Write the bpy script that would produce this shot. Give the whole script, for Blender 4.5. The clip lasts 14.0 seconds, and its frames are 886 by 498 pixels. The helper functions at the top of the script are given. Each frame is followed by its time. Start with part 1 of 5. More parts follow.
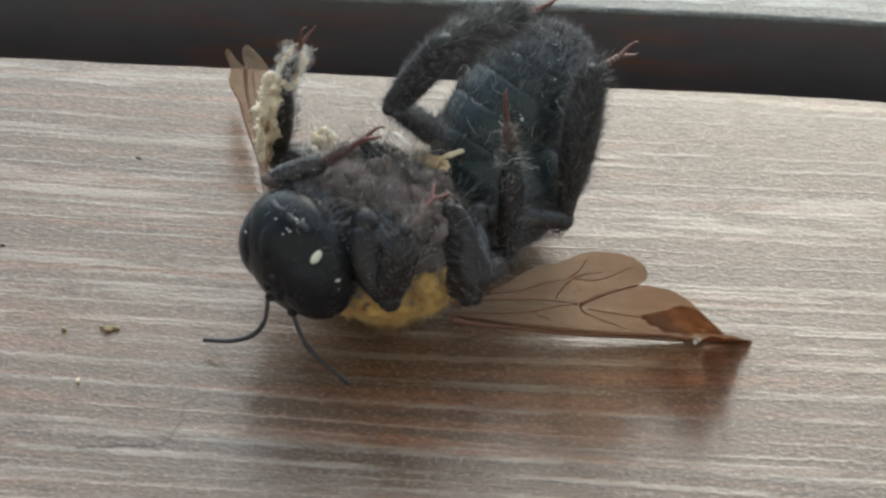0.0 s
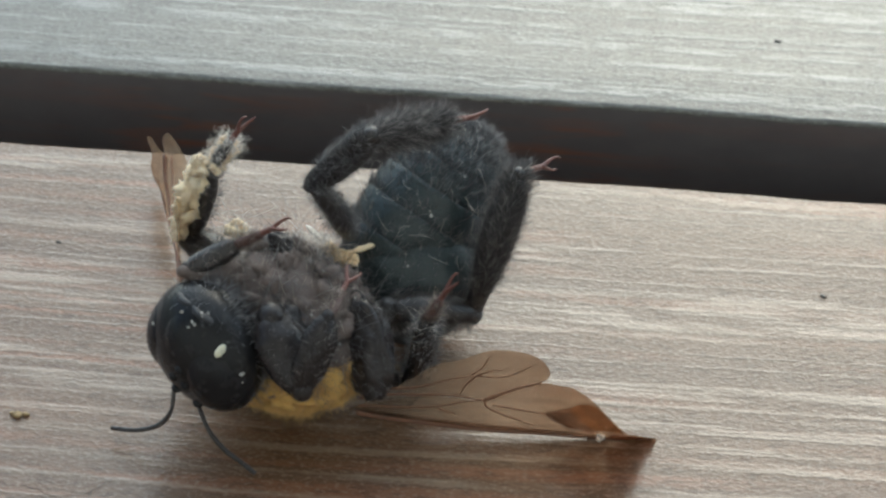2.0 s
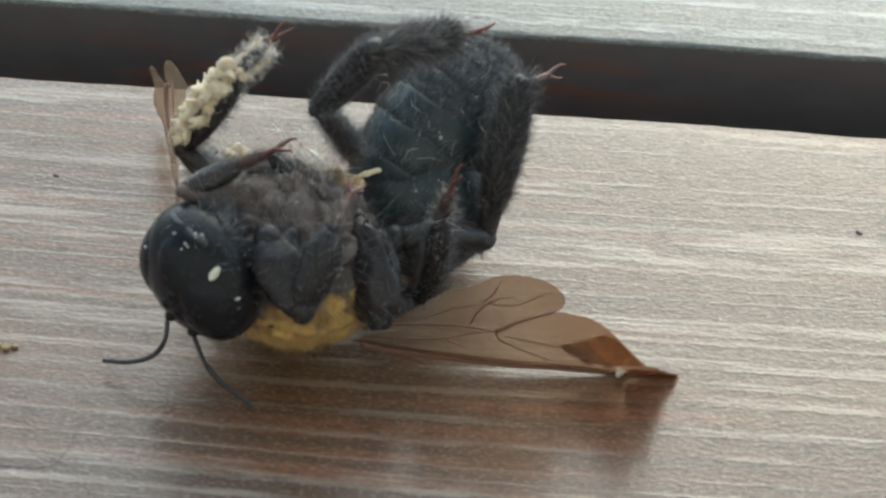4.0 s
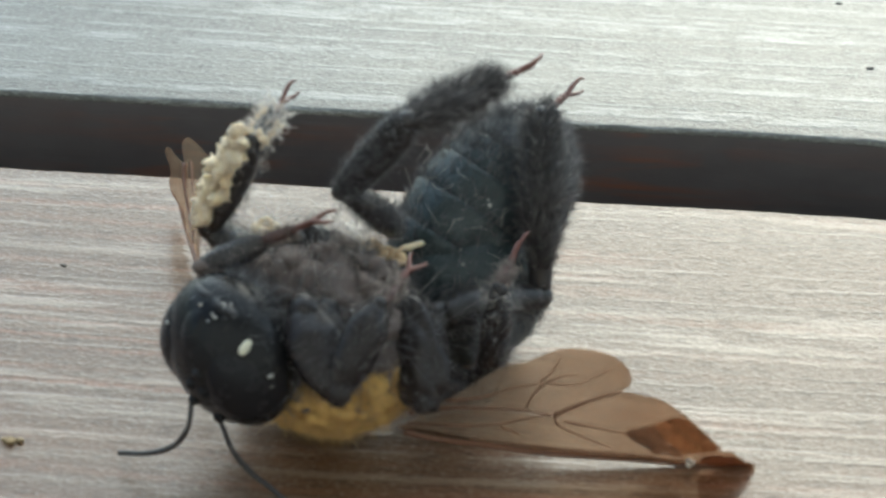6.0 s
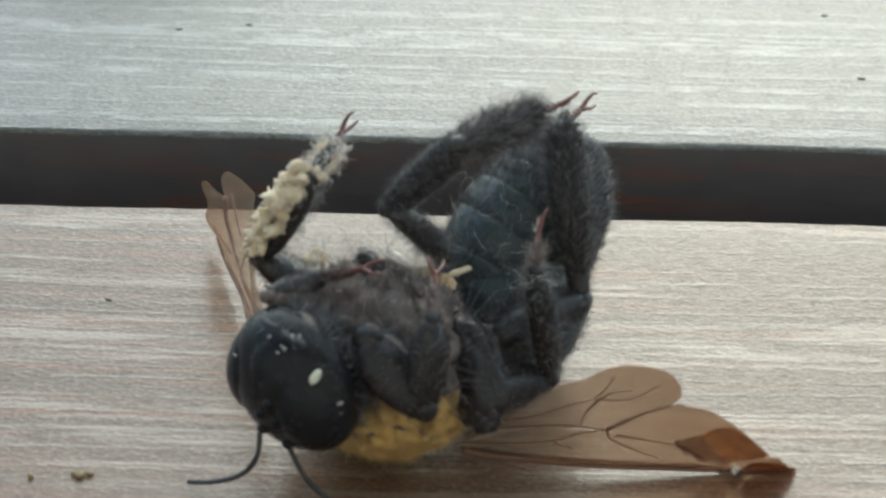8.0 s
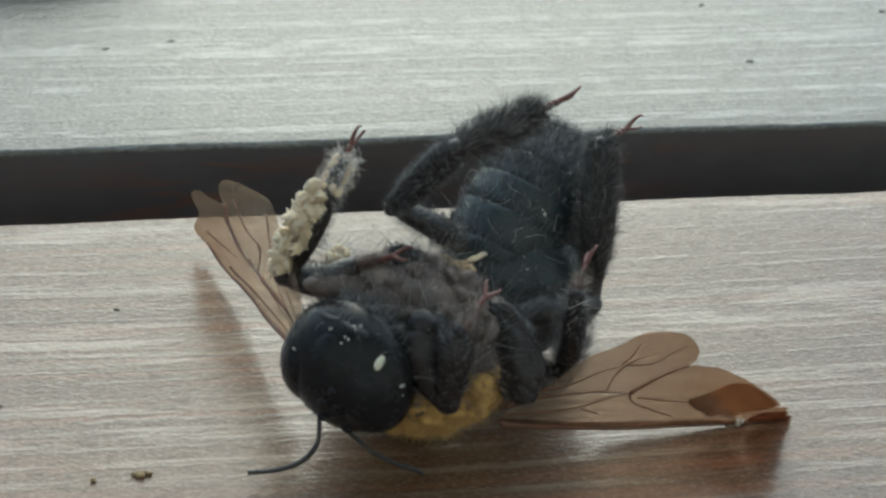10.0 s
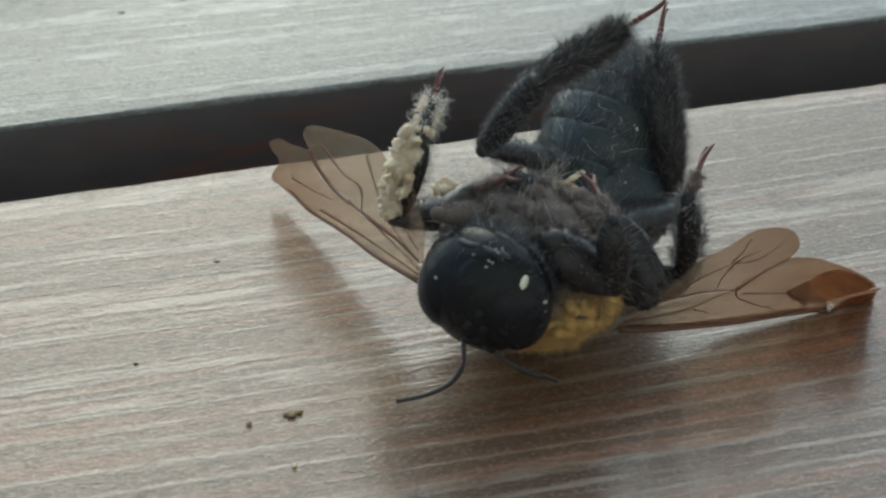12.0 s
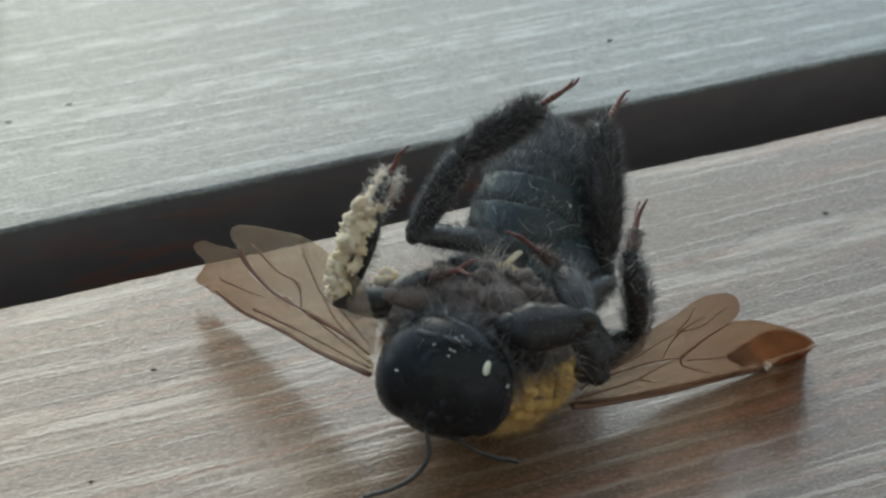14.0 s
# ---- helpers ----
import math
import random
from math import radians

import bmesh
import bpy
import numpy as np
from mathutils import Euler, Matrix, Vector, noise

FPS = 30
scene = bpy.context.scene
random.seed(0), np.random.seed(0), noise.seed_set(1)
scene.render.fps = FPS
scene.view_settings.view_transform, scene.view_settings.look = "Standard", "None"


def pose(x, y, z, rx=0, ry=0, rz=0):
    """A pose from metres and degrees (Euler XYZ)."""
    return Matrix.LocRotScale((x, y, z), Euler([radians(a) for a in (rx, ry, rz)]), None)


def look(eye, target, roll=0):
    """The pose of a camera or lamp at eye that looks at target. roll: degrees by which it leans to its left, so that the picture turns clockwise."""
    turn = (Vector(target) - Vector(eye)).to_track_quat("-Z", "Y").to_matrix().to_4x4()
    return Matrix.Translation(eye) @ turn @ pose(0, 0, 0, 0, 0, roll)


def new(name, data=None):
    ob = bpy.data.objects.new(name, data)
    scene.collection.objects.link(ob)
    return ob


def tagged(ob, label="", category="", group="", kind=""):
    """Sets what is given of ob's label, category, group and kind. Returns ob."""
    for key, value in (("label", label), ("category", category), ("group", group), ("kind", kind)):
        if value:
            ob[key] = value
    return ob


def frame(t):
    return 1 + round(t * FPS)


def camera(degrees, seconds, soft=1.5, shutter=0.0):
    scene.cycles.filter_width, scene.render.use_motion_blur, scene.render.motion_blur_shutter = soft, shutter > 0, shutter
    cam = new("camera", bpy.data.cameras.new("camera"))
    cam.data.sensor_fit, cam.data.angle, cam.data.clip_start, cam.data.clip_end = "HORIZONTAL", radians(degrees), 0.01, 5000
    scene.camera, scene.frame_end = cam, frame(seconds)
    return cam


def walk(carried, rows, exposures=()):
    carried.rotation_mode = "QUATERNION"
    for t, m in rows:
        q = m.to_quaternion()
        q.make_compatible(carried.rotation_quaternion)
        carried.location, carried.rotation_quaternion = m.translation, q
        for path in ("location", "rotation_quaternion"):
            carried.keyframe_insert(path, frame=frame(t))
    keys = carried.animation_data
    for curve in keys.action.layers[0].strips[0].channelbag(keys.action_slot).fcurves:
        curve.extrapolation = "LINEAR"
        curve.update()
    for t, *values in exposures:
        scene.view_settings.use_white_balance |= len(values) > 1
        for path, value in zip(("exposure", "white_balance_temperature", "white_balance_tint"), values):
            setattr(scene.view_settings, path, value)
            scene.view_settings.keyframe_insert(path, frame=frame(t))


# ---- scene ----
MM = 0.001
LENS = 21.72
EXPO = 0.34


def mm(x, y, z):
    """A place given in millimetres."""
    return Vector((x * MM, y * MM, z * MM))


# The camera: seconds, eye and aim in millimetres, lean in degrees.
cam = camera(LENS, 14.0, soft=2.5)
cam.data.dof.use_dof, cam.data.dof.focus_distance, cam.data.dof.aperture_fstop = True, 0.106, 130.0
walk(cam, [(t, look(mm(*eye), mm(*aim), lean)) for t, eye, aim, lean in (
    (0.0, (16.68, -93.78, 70.12), (15.07, -10.89, -2.18), 2.18),
    (0.5, (18.69, -91.50, 70.75), (17.09, -8.11, -0.96), 2.47),
    (1.0, (19.96, -94.64, 74.61), (18.77, -10.19, 4.13), 2.99),
    (1.5, (19.49, -93.13, 72.66), (18.58, -8.92, 1.90), 3.47),
    (2.0, (20.32, -92.96, 72.67), (18.89, -8.70, 1.97), 3.40),
    (2.5, (22.55, -92.52, 70.37), (20.23, -8.02, -0.01), 3.04),
    (2.7, (22.87, -92.25, 69.84), (20.35, -7.76, -0.55), 2.99),
    (4.8, (22.33, -90.56, 62.90), (16.77, -3.23, -3.76), 1.71),
    (5.0, (22.01, -89.60, 62.22), (16.51, -0.40, -1.92), 1.55),
    (5.5, (20.91, -88.39, 58.56), (16.65, 2.85, -2.74), 2.02),
    (6.0, (19.87, -88.25, 55.70), (15.90, 3.16, -5.37), 2.02),
    (6.5, (19.80, -88.11, 55.92), (15.50, 2.98, -5.58), 1.88),
    (7.0, (19.42, -87.88, 55.28), (15.23, 2.90, -6.70), 1.90),
    (7.5, (17.94, -87.33, 55.80), (15.29, 3.86, -5.66), 2.04),
    (8.0, (13.82, -90.67, 58.50), (14.90, 0.75, -2.66), 1.77),
    (8.2, (12.37, -90.78, 59.10), (15.09, 0.44, -2.32), 1.26),
    (10.3, (-5.42, -97.77, 61.87), (15.13, -7.86, 1.92), 3.66),
    (10.5, (-7.10, -99.19, 63.69), (14.52, -9.44, 3.87), 3.13),
    (11.0, (-12.26, -97.88, 63.36), (13.03, -9.09, 3.56), 3.70),
    (11.5, (-17.38, -96.02, 63.15), (11.83, -8.72, 2.93), 3.72),
    (12.0, (-20.08, -95.06, 61.82), (10.87, -9.51, -0.02), 3.04),
    (12.5, (-20.63, -94.36, 61.93), (11.50, -9.26, 0.08), 2.94),
    (13.0, (-22.11, -92.30, 61.39), (12.69, -7.36, 0.79), 3.37),
    (13.5, (-22.76, -91.58, 61.80), (15.07, -6.84, 2.73), 3.01),
    (14.0, (-27.82, -91.13, 62.34), (14.65, -8.46, 3.51), 2.73),
)], exposures=[(0.0, EXPO + 0.11, 6050, 0), (2.7, EXPO + 0.1, 6050, -1), (4.8, EXPO + 0.16, 5950, -3), (8.2, EXPO - 0.01, 5950, -3), (10.3, EXPO - 0.31, 5850, -5), (14.0, EXPO - 0.3, 5850, -4)])

# World: a bright hazy sky, left open ahead of the added wall and ceiling.
world = bpy.data.worlds.new("sky")
scene.world = world
world.use_nodes = True
wt = world.node_tree
sky = wt.nodes.new("ShaderNodeTexSky")
sky.sky_type = 'NISHITA'
sky.sun_disc = False
sky.sun_elevation, sky.sun_rotation = radians(34), radians(9)
sky.air_density, sky.dust_density, sky.ozone_density = 1.0, 2.5, 1.0
wt.nodes["Background"].inputs[1].default_value = 0.12
wt.links.new(sky.outputs[0], wt.nodes["Background"].inputs[0])
sun_data = bpy.data.lights.new("sun", 'SUN')
sun_data.energy, sun_data.angle, sun_data.color = 1.8, radians(130), (0.93, 0.98, 1.0)
sun = new("sun", sun_data)
sun.matrix_world = look((0.4, 2.0, 1.4), (0, 0, 0))


# ---- materials ----
class Nodes:
    """A material's node tree with short calls."""

    def __init__(self, name):
        self.mat = bpy.data.materials.new(name)
        self.mat.use_nodes = True
        self.tree = self.mat.node_tree
        self.bsdf = self.tree.nodes["Principled BSDF"]
        self.out = self.tree.nodes["Material Output"]
        self.coords = self.tree.nodes.new("ShaderNodeTexCoord").outputs["Object"]

    def node(self, kind, **inputs):
        n = self.tree.nodes.new(kind)
        for key, value in inputs.items():
            self.put(n.inputs[key.replace("_", " ")], value)
        return n

    def put(self, socket, value):
        if isinstance(value, bpy.types.NodeSocket):
            self.tree.links.new(value, socket)
        else:
            socket.default_value = value

    def set(self, **inputs):
        for key, value in inputs.items():
            self.put(self.bsdf.inputs[key.replace("_", " ")], value)
        return self

    def scaled(self, x, y, z, move=(0, 0, 0)):
        n = self.node("ShaderNodeMapping", Vector=self.coords, Scale=(x, y, z), Location=move)
        return n.outputs[0]

    def noise(self, vector, scale, detail=4.0, rough=0.55, warp=0.0):
        return self.node("ShaderNodeTexNoise", Vector=vector, Scale=scale, Detail=detail, Roughness=rough, Distortion=warp).outputs["Fac"]

    def ramp(self, fac, stops):
        n = self.node("ShaderNodeValToRGB", Fac=fac)
        e = n.color_ramp.elements
        while len(e) < len(stops):
            e.new(0.5)
        for el, (at, col) in zip(e, stops):
            el.position, el.color = at, (*col, 1) if len(col) == 3 else col
        return n.outputs[0]

    def grey(self, fac, a, b, lo=0.0, hi=1.0):
        return self.ramp(fac, [(a, (lo,) * 3), (b, (hi,) * 3)])

    def mix(self, fac, a, b, blend='MIX'):
        n = self.node("ShaderNodeMix")
        n.data_type, n.blend_type = 'RGBA', blend
        self.put(n.inputs[0], fac)
        for socket, value in ((n.inputs[6], a), (n.inputs[7], b)):
            self.put(socket, (*value, 1) if isinstance(value, tuple) and len(value) == 3 else value)
        return n.outputs[2]

    def math(self, op, a, b=0.0, c=0.0):
        n = self.node("ShaderNodeMath")
        n.operation = op
        for socket, value in zip(n.inputs, (a, b, c)):
            self.put(socket, value)
        return n.outputs[0]

    def bump(self, height, strength, depth, below=None):
        n = self.node("ShaderNodeBump", Height=height, Strength=strength, Distance=depth)
        if below is not None:
            self.put(n.inputs["Normal"], below)
        return n.outputs[0]


def wood(name, deep, warm, ember, pale, red=0.5, relief=1.0, dash=160.0):
    """Weathered stained decking: straight thin ridges of grain along x and a fine speckle, under an old glossy finish."""
    m = Nodes(name)
    split = m.node("ShaderNodeSeparateXYZ", Vector=m.coords)
    drift = m.noise(m.scaled(10, 45, 45), 1.0, 3, 0.5)
    fray = m.noise(m.scaled(1100, 1500, 1500, (2, 5, 1)), 1.0, 4, 0.65)
    across = m.math('ADD', split.outputs[1], m.math('ADD', m.math('MULTIPLY', drift, 0.005), m.math('MULTIPLY', fray, 0.00042)))

    def lines(pitch, stretch, seed):
        return m.noise(m.node("ShaderNodeCombineXYZ", X=m.math('MULTIPLY', split.outputs[0], stretch), Y=m.math('MULTIPLY', across, pitch), Z=seed).outputs[0], 1.0, 2, 0.5)

    rings, broad, thin = lines(680.0, 3.0, 0.0), lines(150.0, 5.0, 4.0), lines(900.0, 30.0, 7.0)
    broken = m.noise(m.scaled(dash, 1100, 1100, (3, 1, 0)), 1.0, 4, 0.6)
    ridge = m.math('MULTIPLY', m.grey(m.math('ABSOLUTE', m.math('SUBTRACT', rings, 0.5)), 0.0, 0.045, 1.0, 0.0), m.grey(broken, 0.4, 0.57))
    grain = m.noise(m.scaled(1000, 3000, 3000, (7, 3, 2)), 1.0, 3, 0.6)
    fibre = m.noise(m.scaled(2600, 5200, 5200), 1.0, 3, 0.65)
    speck = m.noise(m.scaled(3800, 6400, 6400, (1, 8, 0)), 1.0, 2, 0.6)
    patch = m.noise(m.scaled(40, 110, 110, (9, 2, 4)), 1.0, 3, 0.5)
    colour = m.mix(m.grey(broad, 0.35, 0.65), deep, warm)
    colour = m.mix(m.math('MULTIPLY', m.grey(thin, 0.5, 0.6, 0.0, red), m.grey(patch, 0.38, 0.54)), colour, ember)
    colour = m.mix(m.grey(grain, 0.36, 0.5, 0.45, 0.0), colour, tuple(c * 0.4 for c in deep))
    colour = m.mix(m.math('MULTIPLY', ridge, 0.6), colour, pale)
    colour = m.mix(m.grey(speck, 0.52, 0.66, 0.0, 0.35), colour, pale)
    rough = m.math('ADD', m.grey(speck, 0.35, 0.7, 0.0, 0.08), m.grey(broken, 0.35, 0.65, 0.1, 0.16))
    low = m.bump(m.math('ADD', ridge, m.math('MULTIPLY', broad, 0.3)), 0.28 * relief, 0.00007)
    skin = m.bump(m.math('ADD', fibre, m.math('MULTIPLY', grain, 0.6)), 0.5, 0.00004, low)
    fine = m.bump(m.math('ADD', fibre, m.math('MULTIPLY', speck, 0.7)), 0.9, 0.00006, low)
    coat = m.math('MULTIPLY', m.grey(fibre, 0.36, 0.6, 0.5, 0.94), m.grey(grain, 0.34, 0.56, 0.7, 0.97))
    coat = m.math('ADD', coat, m.math('MULTIPLY', ridge, 0.35 * relief))
    m.set(Base_Color=colour, Roughness=0.5, Normal=fine, IOR=1.45, Coat_Weight=coat, Coat_Roughness=rough, Coat_IOR=1.57, Coat_Normal=skin)
    return m.mat


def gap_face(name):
    """The cut edge of a board: mottled dark grey, with soft reddish flames in two places."""
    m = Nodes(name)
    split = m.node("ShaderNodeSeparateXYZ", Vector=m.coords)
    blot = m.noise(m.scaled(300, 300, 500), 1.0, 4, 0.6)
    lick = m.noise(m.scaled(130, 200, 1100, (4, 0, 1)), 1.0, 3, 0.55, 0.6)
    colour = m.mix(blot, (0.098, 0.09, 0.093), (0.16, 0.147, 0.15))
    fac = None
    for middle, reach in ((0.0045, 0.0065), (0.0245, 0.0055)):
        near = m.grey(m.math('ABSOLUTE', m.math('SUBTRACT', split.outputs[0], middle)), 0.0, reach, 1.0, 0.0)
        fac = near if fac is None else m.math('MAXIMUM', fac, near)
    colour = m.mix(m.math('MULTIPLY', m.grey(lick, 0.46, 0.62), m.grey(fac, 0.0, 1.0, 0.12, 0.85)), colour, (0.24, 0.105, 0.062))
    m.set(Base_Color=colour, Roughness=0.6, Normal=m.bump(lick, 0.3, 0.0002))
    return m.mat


def chitin(name, colour, rough=0.25, bump=0.3, coat=0.0, dust=0.0, dust_colour=(0.4, 0.36, 0.3), gloss=0.5):
    m = Nodes(name)
    pits = m.noise(m.scaled(5200, 5200, 5200), 1.0, 3, 0.6)
    blot = m.noise(m.scaled(900, 900, 900), 1.0, 4, 0.6)
    base = m.mix(m.grey(blot, 0.3, 0.7, 0, 0.5), colour, tuple(min(1, c * 1.9 + 0.003) for c in colour))
    if dust:
        base = m.mix(m.grey(m.noise(m.scaled(2600, 2600, 2600, (5, 2, 1)), 1.0, 4, 0.7), 0.58, 0.74, 0, dust), base, dust_colour)
    m.set(Base_Color=base, Roughness=m.grey(blot, 0.25, 0.75, rough * 0.75, min(1, rough * 1.5)), Specular_IOR_Level=gloss, Normal=m.bump(pits, bump, 0.00006), Coat_Weight=coat, Coat_Roughness=0.12, IOR=1.5)
    return m.mat


def hair(name, root, tip, rough=0.45):
    m = Nodes(name)
    vary = m.node("ShaderNodeNewGeometry").outputs["Random Per Island"]
    m.set(Base_Color=m.ramp(vary, [(0.0, root), (0.7, root), (1.0, tip)]), Roughness=rough, IOR=1.5)
    return m.mat


def membrane(name, cloud, dense=0.08, stain=None):
    """Smoky wing film: almost clear by the body and browner further out, or of one stain, with a thin gloss."""
    m = Nodes(name)
    blot = m.noise(m.scaled(420, 420, 420), 1.0, 3, 0.5)
    fine = m.noise(m.scaled(5200, 5200, 5200), 1.0, 3, 0.6)
    crease = m.noise(m.scaled(900, 900, 1500, (3, 1, 2)), 1.0, 2, 0.5)
    reach = m.node("ShaderNodeVectorMath", Vector=m.scaled(55, 55, 0, (0.083, -0.083, 0)))
    reach.operation = 'LENGTH'
    far = m.math('ADD', reach.outputs["Value"], m.grey(blot, 0.3, 0.7, -0.03, 0.03))
    tint = m.ramp(far, [(0.3, (0.94, 0.88, 0.8)), (0.56, (0.85, 0.755, 0.665)), (0.74, (0.74, 0.63, 0.54)), (0.84, (0.71, 0.585, 0.485)), (0.96, (0.65, 0.51, 0.41))])
    if stain:
        tint = m.mix(m.grey(crease, 0.4, 0.6), stain, tuple(0.82 * c for c in stain))
    see = m.node("ShaderNodeBsdfTransparent", Color=m.mix(m.grey(blot, 0.3, 0.7, 0.0, 0.35), tint, m.mix(1.0, tint, (0.82, 0.76, 0.7), 'MULTIPLY')))
    body = m.node("ShaderNodeBsdfDiffuse", Color=(*cloud, 1))
    glow = m.node("ShaderNodeBsdfTranslucent", Color=m.mix(1.0, tint, (0.75, 0.68, 0.6), 'MULTIPLY'))
    film = m.node("ShaderNodeMixShader", Fac=0.6)
    m.put(film.inputs[1], body.outputs[0])
    m.put(film.inputs[2], glow.outputs[0])
    first = m.node("ShaderNodeMixShader", Fac=m.grey(fine, 0.3, 0.7, dense * 0.6, dense * 1.5))
    m.put(first.inputs[1], see.outputs[0])
    m.put(first.inputs[2], film.outputs[0])
    gloss = m.node("ShaderNodeBsdfGlossy", Roughness=0.16, Color=(1, 0.96, 0.88, 1), Normal=m.bump(m.math('ADD', m.math('MULTIPLY', fine, 0.3), crease), 0.5, 0.00025))
    both = m.node("ShaderNodeMixShader", Fac=0.085)
    m.put(both.inputs[1], first.outputs[0])
    m.put(both.inputs[2], gloss.outputs[0])
    m.put(m.out.inputs["Surface"], both.outputs[0])
    return m.mat


def plain(name, colour, rough=0.8, spread=0.3, scale=40.0):
    m = Nodes(name)
    a = m.noise(m.scaled(scale, scale, scale), 1.0, 5, 0.6)
    m.set(Base_Color=m.mix(a, tuple(c * (1 - spread) for c in colour), tuple(min(1, c * (1 + spread)) for c in colour)), Roughness=rough, Normal=m.bump(a, 0.3, 0.2 / scale))
    return m.mat


WOOD_NEAR = wood("stained_wood_brown", (0.084, 0.042, 0.02), (0.147, 0.075, 0.034), (0.3, 0.115, 0.053), (0.34, 0.26, 0.19), 0.45)
WOOD_FAR = wood("stained_wood_grey", (0.10, 0.10, 0.088), (0.14, 0.138, 0.12), (0.14, 0.125, 0.10), (0.32, 0.325, 0.305), 0.3, 1.0, 360.0)
WOOD_DARK = gap_face("mottled_board_edge")
DIRT_CRACK = plain("dirt_and_crack_shade", (0.06, 0.055, 0.05), 0.7, 0.4, 900.0)
WALL = plain("unseen_wall_paint", (0.5, 0.49, 0.47), 0.7, 0.08, 6.0)
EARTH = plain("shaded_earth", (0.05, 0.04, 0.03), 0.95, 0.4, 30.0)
PAINT = plain("unseen_ceiling_paint", (0.78, 0.78, 0.76), 0.7, 0.08, 6.0)
BLACK = chitin("black_chitin", (0.026, 0.022, 0.022), 0.32, 0.9, 0.25, 0.25)
LEG = chitin("glossy_black_chitin", (0.024, 0.02, 0.02), 0.22, 0.9, 0.2, 0.2, (0.3, 0.25, 0.22), gloss=0.25)
HEAD = chitin("polished_black_chitin", (0.014, 0.014, 0.015), 0.22, 0.25, 0.0, 0.06, gloss=0.22)
EYE = chitin("faceted_black_eye", (0.013, 0.013, 0.015), 0.22, 0.08, 0.0, gloss=0.22)
JAW = chitin("shiny_black_jaw", (0.022, 0.022, 0.025), 0.4, 0.5, 0.05)
TEAL = chitin("steel_blue_black_chitin", (0.022, 0.034, 0.037), 0.36, 1.0, 0.28, 0.28, (0.14, 0.145, 0.145), 0.5)
RUST = chitin("rust_red_chitin", (0.125, 0.045, 0.034), 0.4, 0.4, 0.1, 0.35)
BROWN = chitin("dusty_red_brown_chitin", (0.085, 0.045, 0.038), 0.5, 0.5, 0.0, 0.45, (0.22, 0.17, 0.15))
BELLY = chitin("dusty_brown_chitin", (0.12, 0.092, 0.08), 0.6, 0.9, 0.0, 0.7, (0.32, 0.25, 0.21))
PALE = chitin("pale_spot", (0.72, 0.68, 0.48), 0.35, 0.1)
VEIN = chitin("brown_wing_vein", (0.15, 0.07, 0.04), 0.4, 0.3)
FUR_BLACK = hair("black_hair", (0.068, 0.061, 0.06), (0.45, 0.41, 0.39))
FUR_BROWN = hair("dusty_brown_hair", (0.15, 0.118, 0.1), (0.78, 0.68, 0.6))
FUR_GREY = hair("grey_dusted_hair", (0.11, 0.106, 0.112), (0.5, 0.49, 0.49))
FUR_YELLOW = hair("yellow_hair", (0.72, 0.46, 0.16), (0.9, 0.65, 0.31))
FELT = plain("matted_yellow_felt", (0.62, 0.4, 0.13), 0.9, 0.35, 1600.0)
FUR_WHITE = hair("white_fluff", (0.78, 0.7, 0.61), (0.92, 0.85, 0.78))
CRUST = plain("cream_pollen_crust", (1.0, 0.73, 0.48), 0.85, 0.15, 900.0)
AMBER = plain("amber_flake", (0.95, 0.62, 0.36), 0.6, 0.3, 1200.0)
WING = membrane("smoky_wing_membrane", (0.46, 0.4, 0.34), 0.2)
WING_RUST = membrane("rust_wing_film", (0.3, 0.14, 0.09), 0.16, (0.72, 0.52, 0.44))
WING_ORANGE = membrane("orange_wing_film", (0.5, 0.28, 0.16), 0.14, (0.9, 0.73, 0.6))
WING_DARK = membrane("dark_wing_film", (0.22, 0.14, 0.11), 0.12, (0.77, 0.67, 0.62))
for mat in (CRUST, FUR_WHITE):
    shell = mat.node_tree.nodes["Principled BSDF"].inputs
    shell["Subsurface Weight"].default_value = 0.35
    shell["Subsurface Radius"].default_value = (1.0, 0.85, 0.6)
    shell["Subsurface Scale"].default_value = 0.0006
DUST_GLINT = plain("pale_dust_and_glint", (0.5, 0.48, 0.44), 0.8, 0.3, 2000.0)
RUBBER = plain("black_rubber", (0.015, 0.015, 0.016), 0.6, 0.3, 200.0)
SEED = plain("tan_crumb", (0.42, 0.31, 0.17), 0.7, 0.4, 1500.0)


# ---- mesh helpers: all sizes in millimetres ----
class Shape:
    """Gathers vertices and faces, with a material number for each face."""

    def __init__(self):
        self.verts, self.faces, self.slots, self.count = [], [], [], 0

    def add(self, verts, faces, slot=0):
        self.verts.append(np.asarray(verts, float))
        self.faces += [tuple(i + self.count for i in f) for f in faces]
        self.slots += [slot] * len(faces)
        self.count += len(verts)
        return self

    def mesh(self, name, mats, smooth=True):
        data = bpy.data.meshes.new(name)
        data.from_pydata((np.concatenate(self.verts) * MM).tolist(), [], self.faces)
        for mat in mats:
            data.materials.append(mat)
        data.polygons.foreach_set("material_index", self.slots)
        data.polygons.foreach_set("use_smooth", [smooth] * len(self.faces))
        data.update()
        return data


def part(name, shape, mats, parent=None, label="", smooth=True):
    """One mesh object, under a thing or a part if there is one."""
    ob = new(name, shape.mesh(name, mats if isinstance(mats, (list, tuple)) else [mats], smooth))
    if parent is not None:
        ob.parent = parent
    return tagged(ob, label)


def ring_faces(rings, n, closed=True, base=0):
    out = []
    for i in range(rings - 1):
        for j in range(n if closed else n - 1):
            a, b = base + i * n + j, base + i * n + (j + 1) % n
            out.append((a, b, b + n, a + n))
    return out


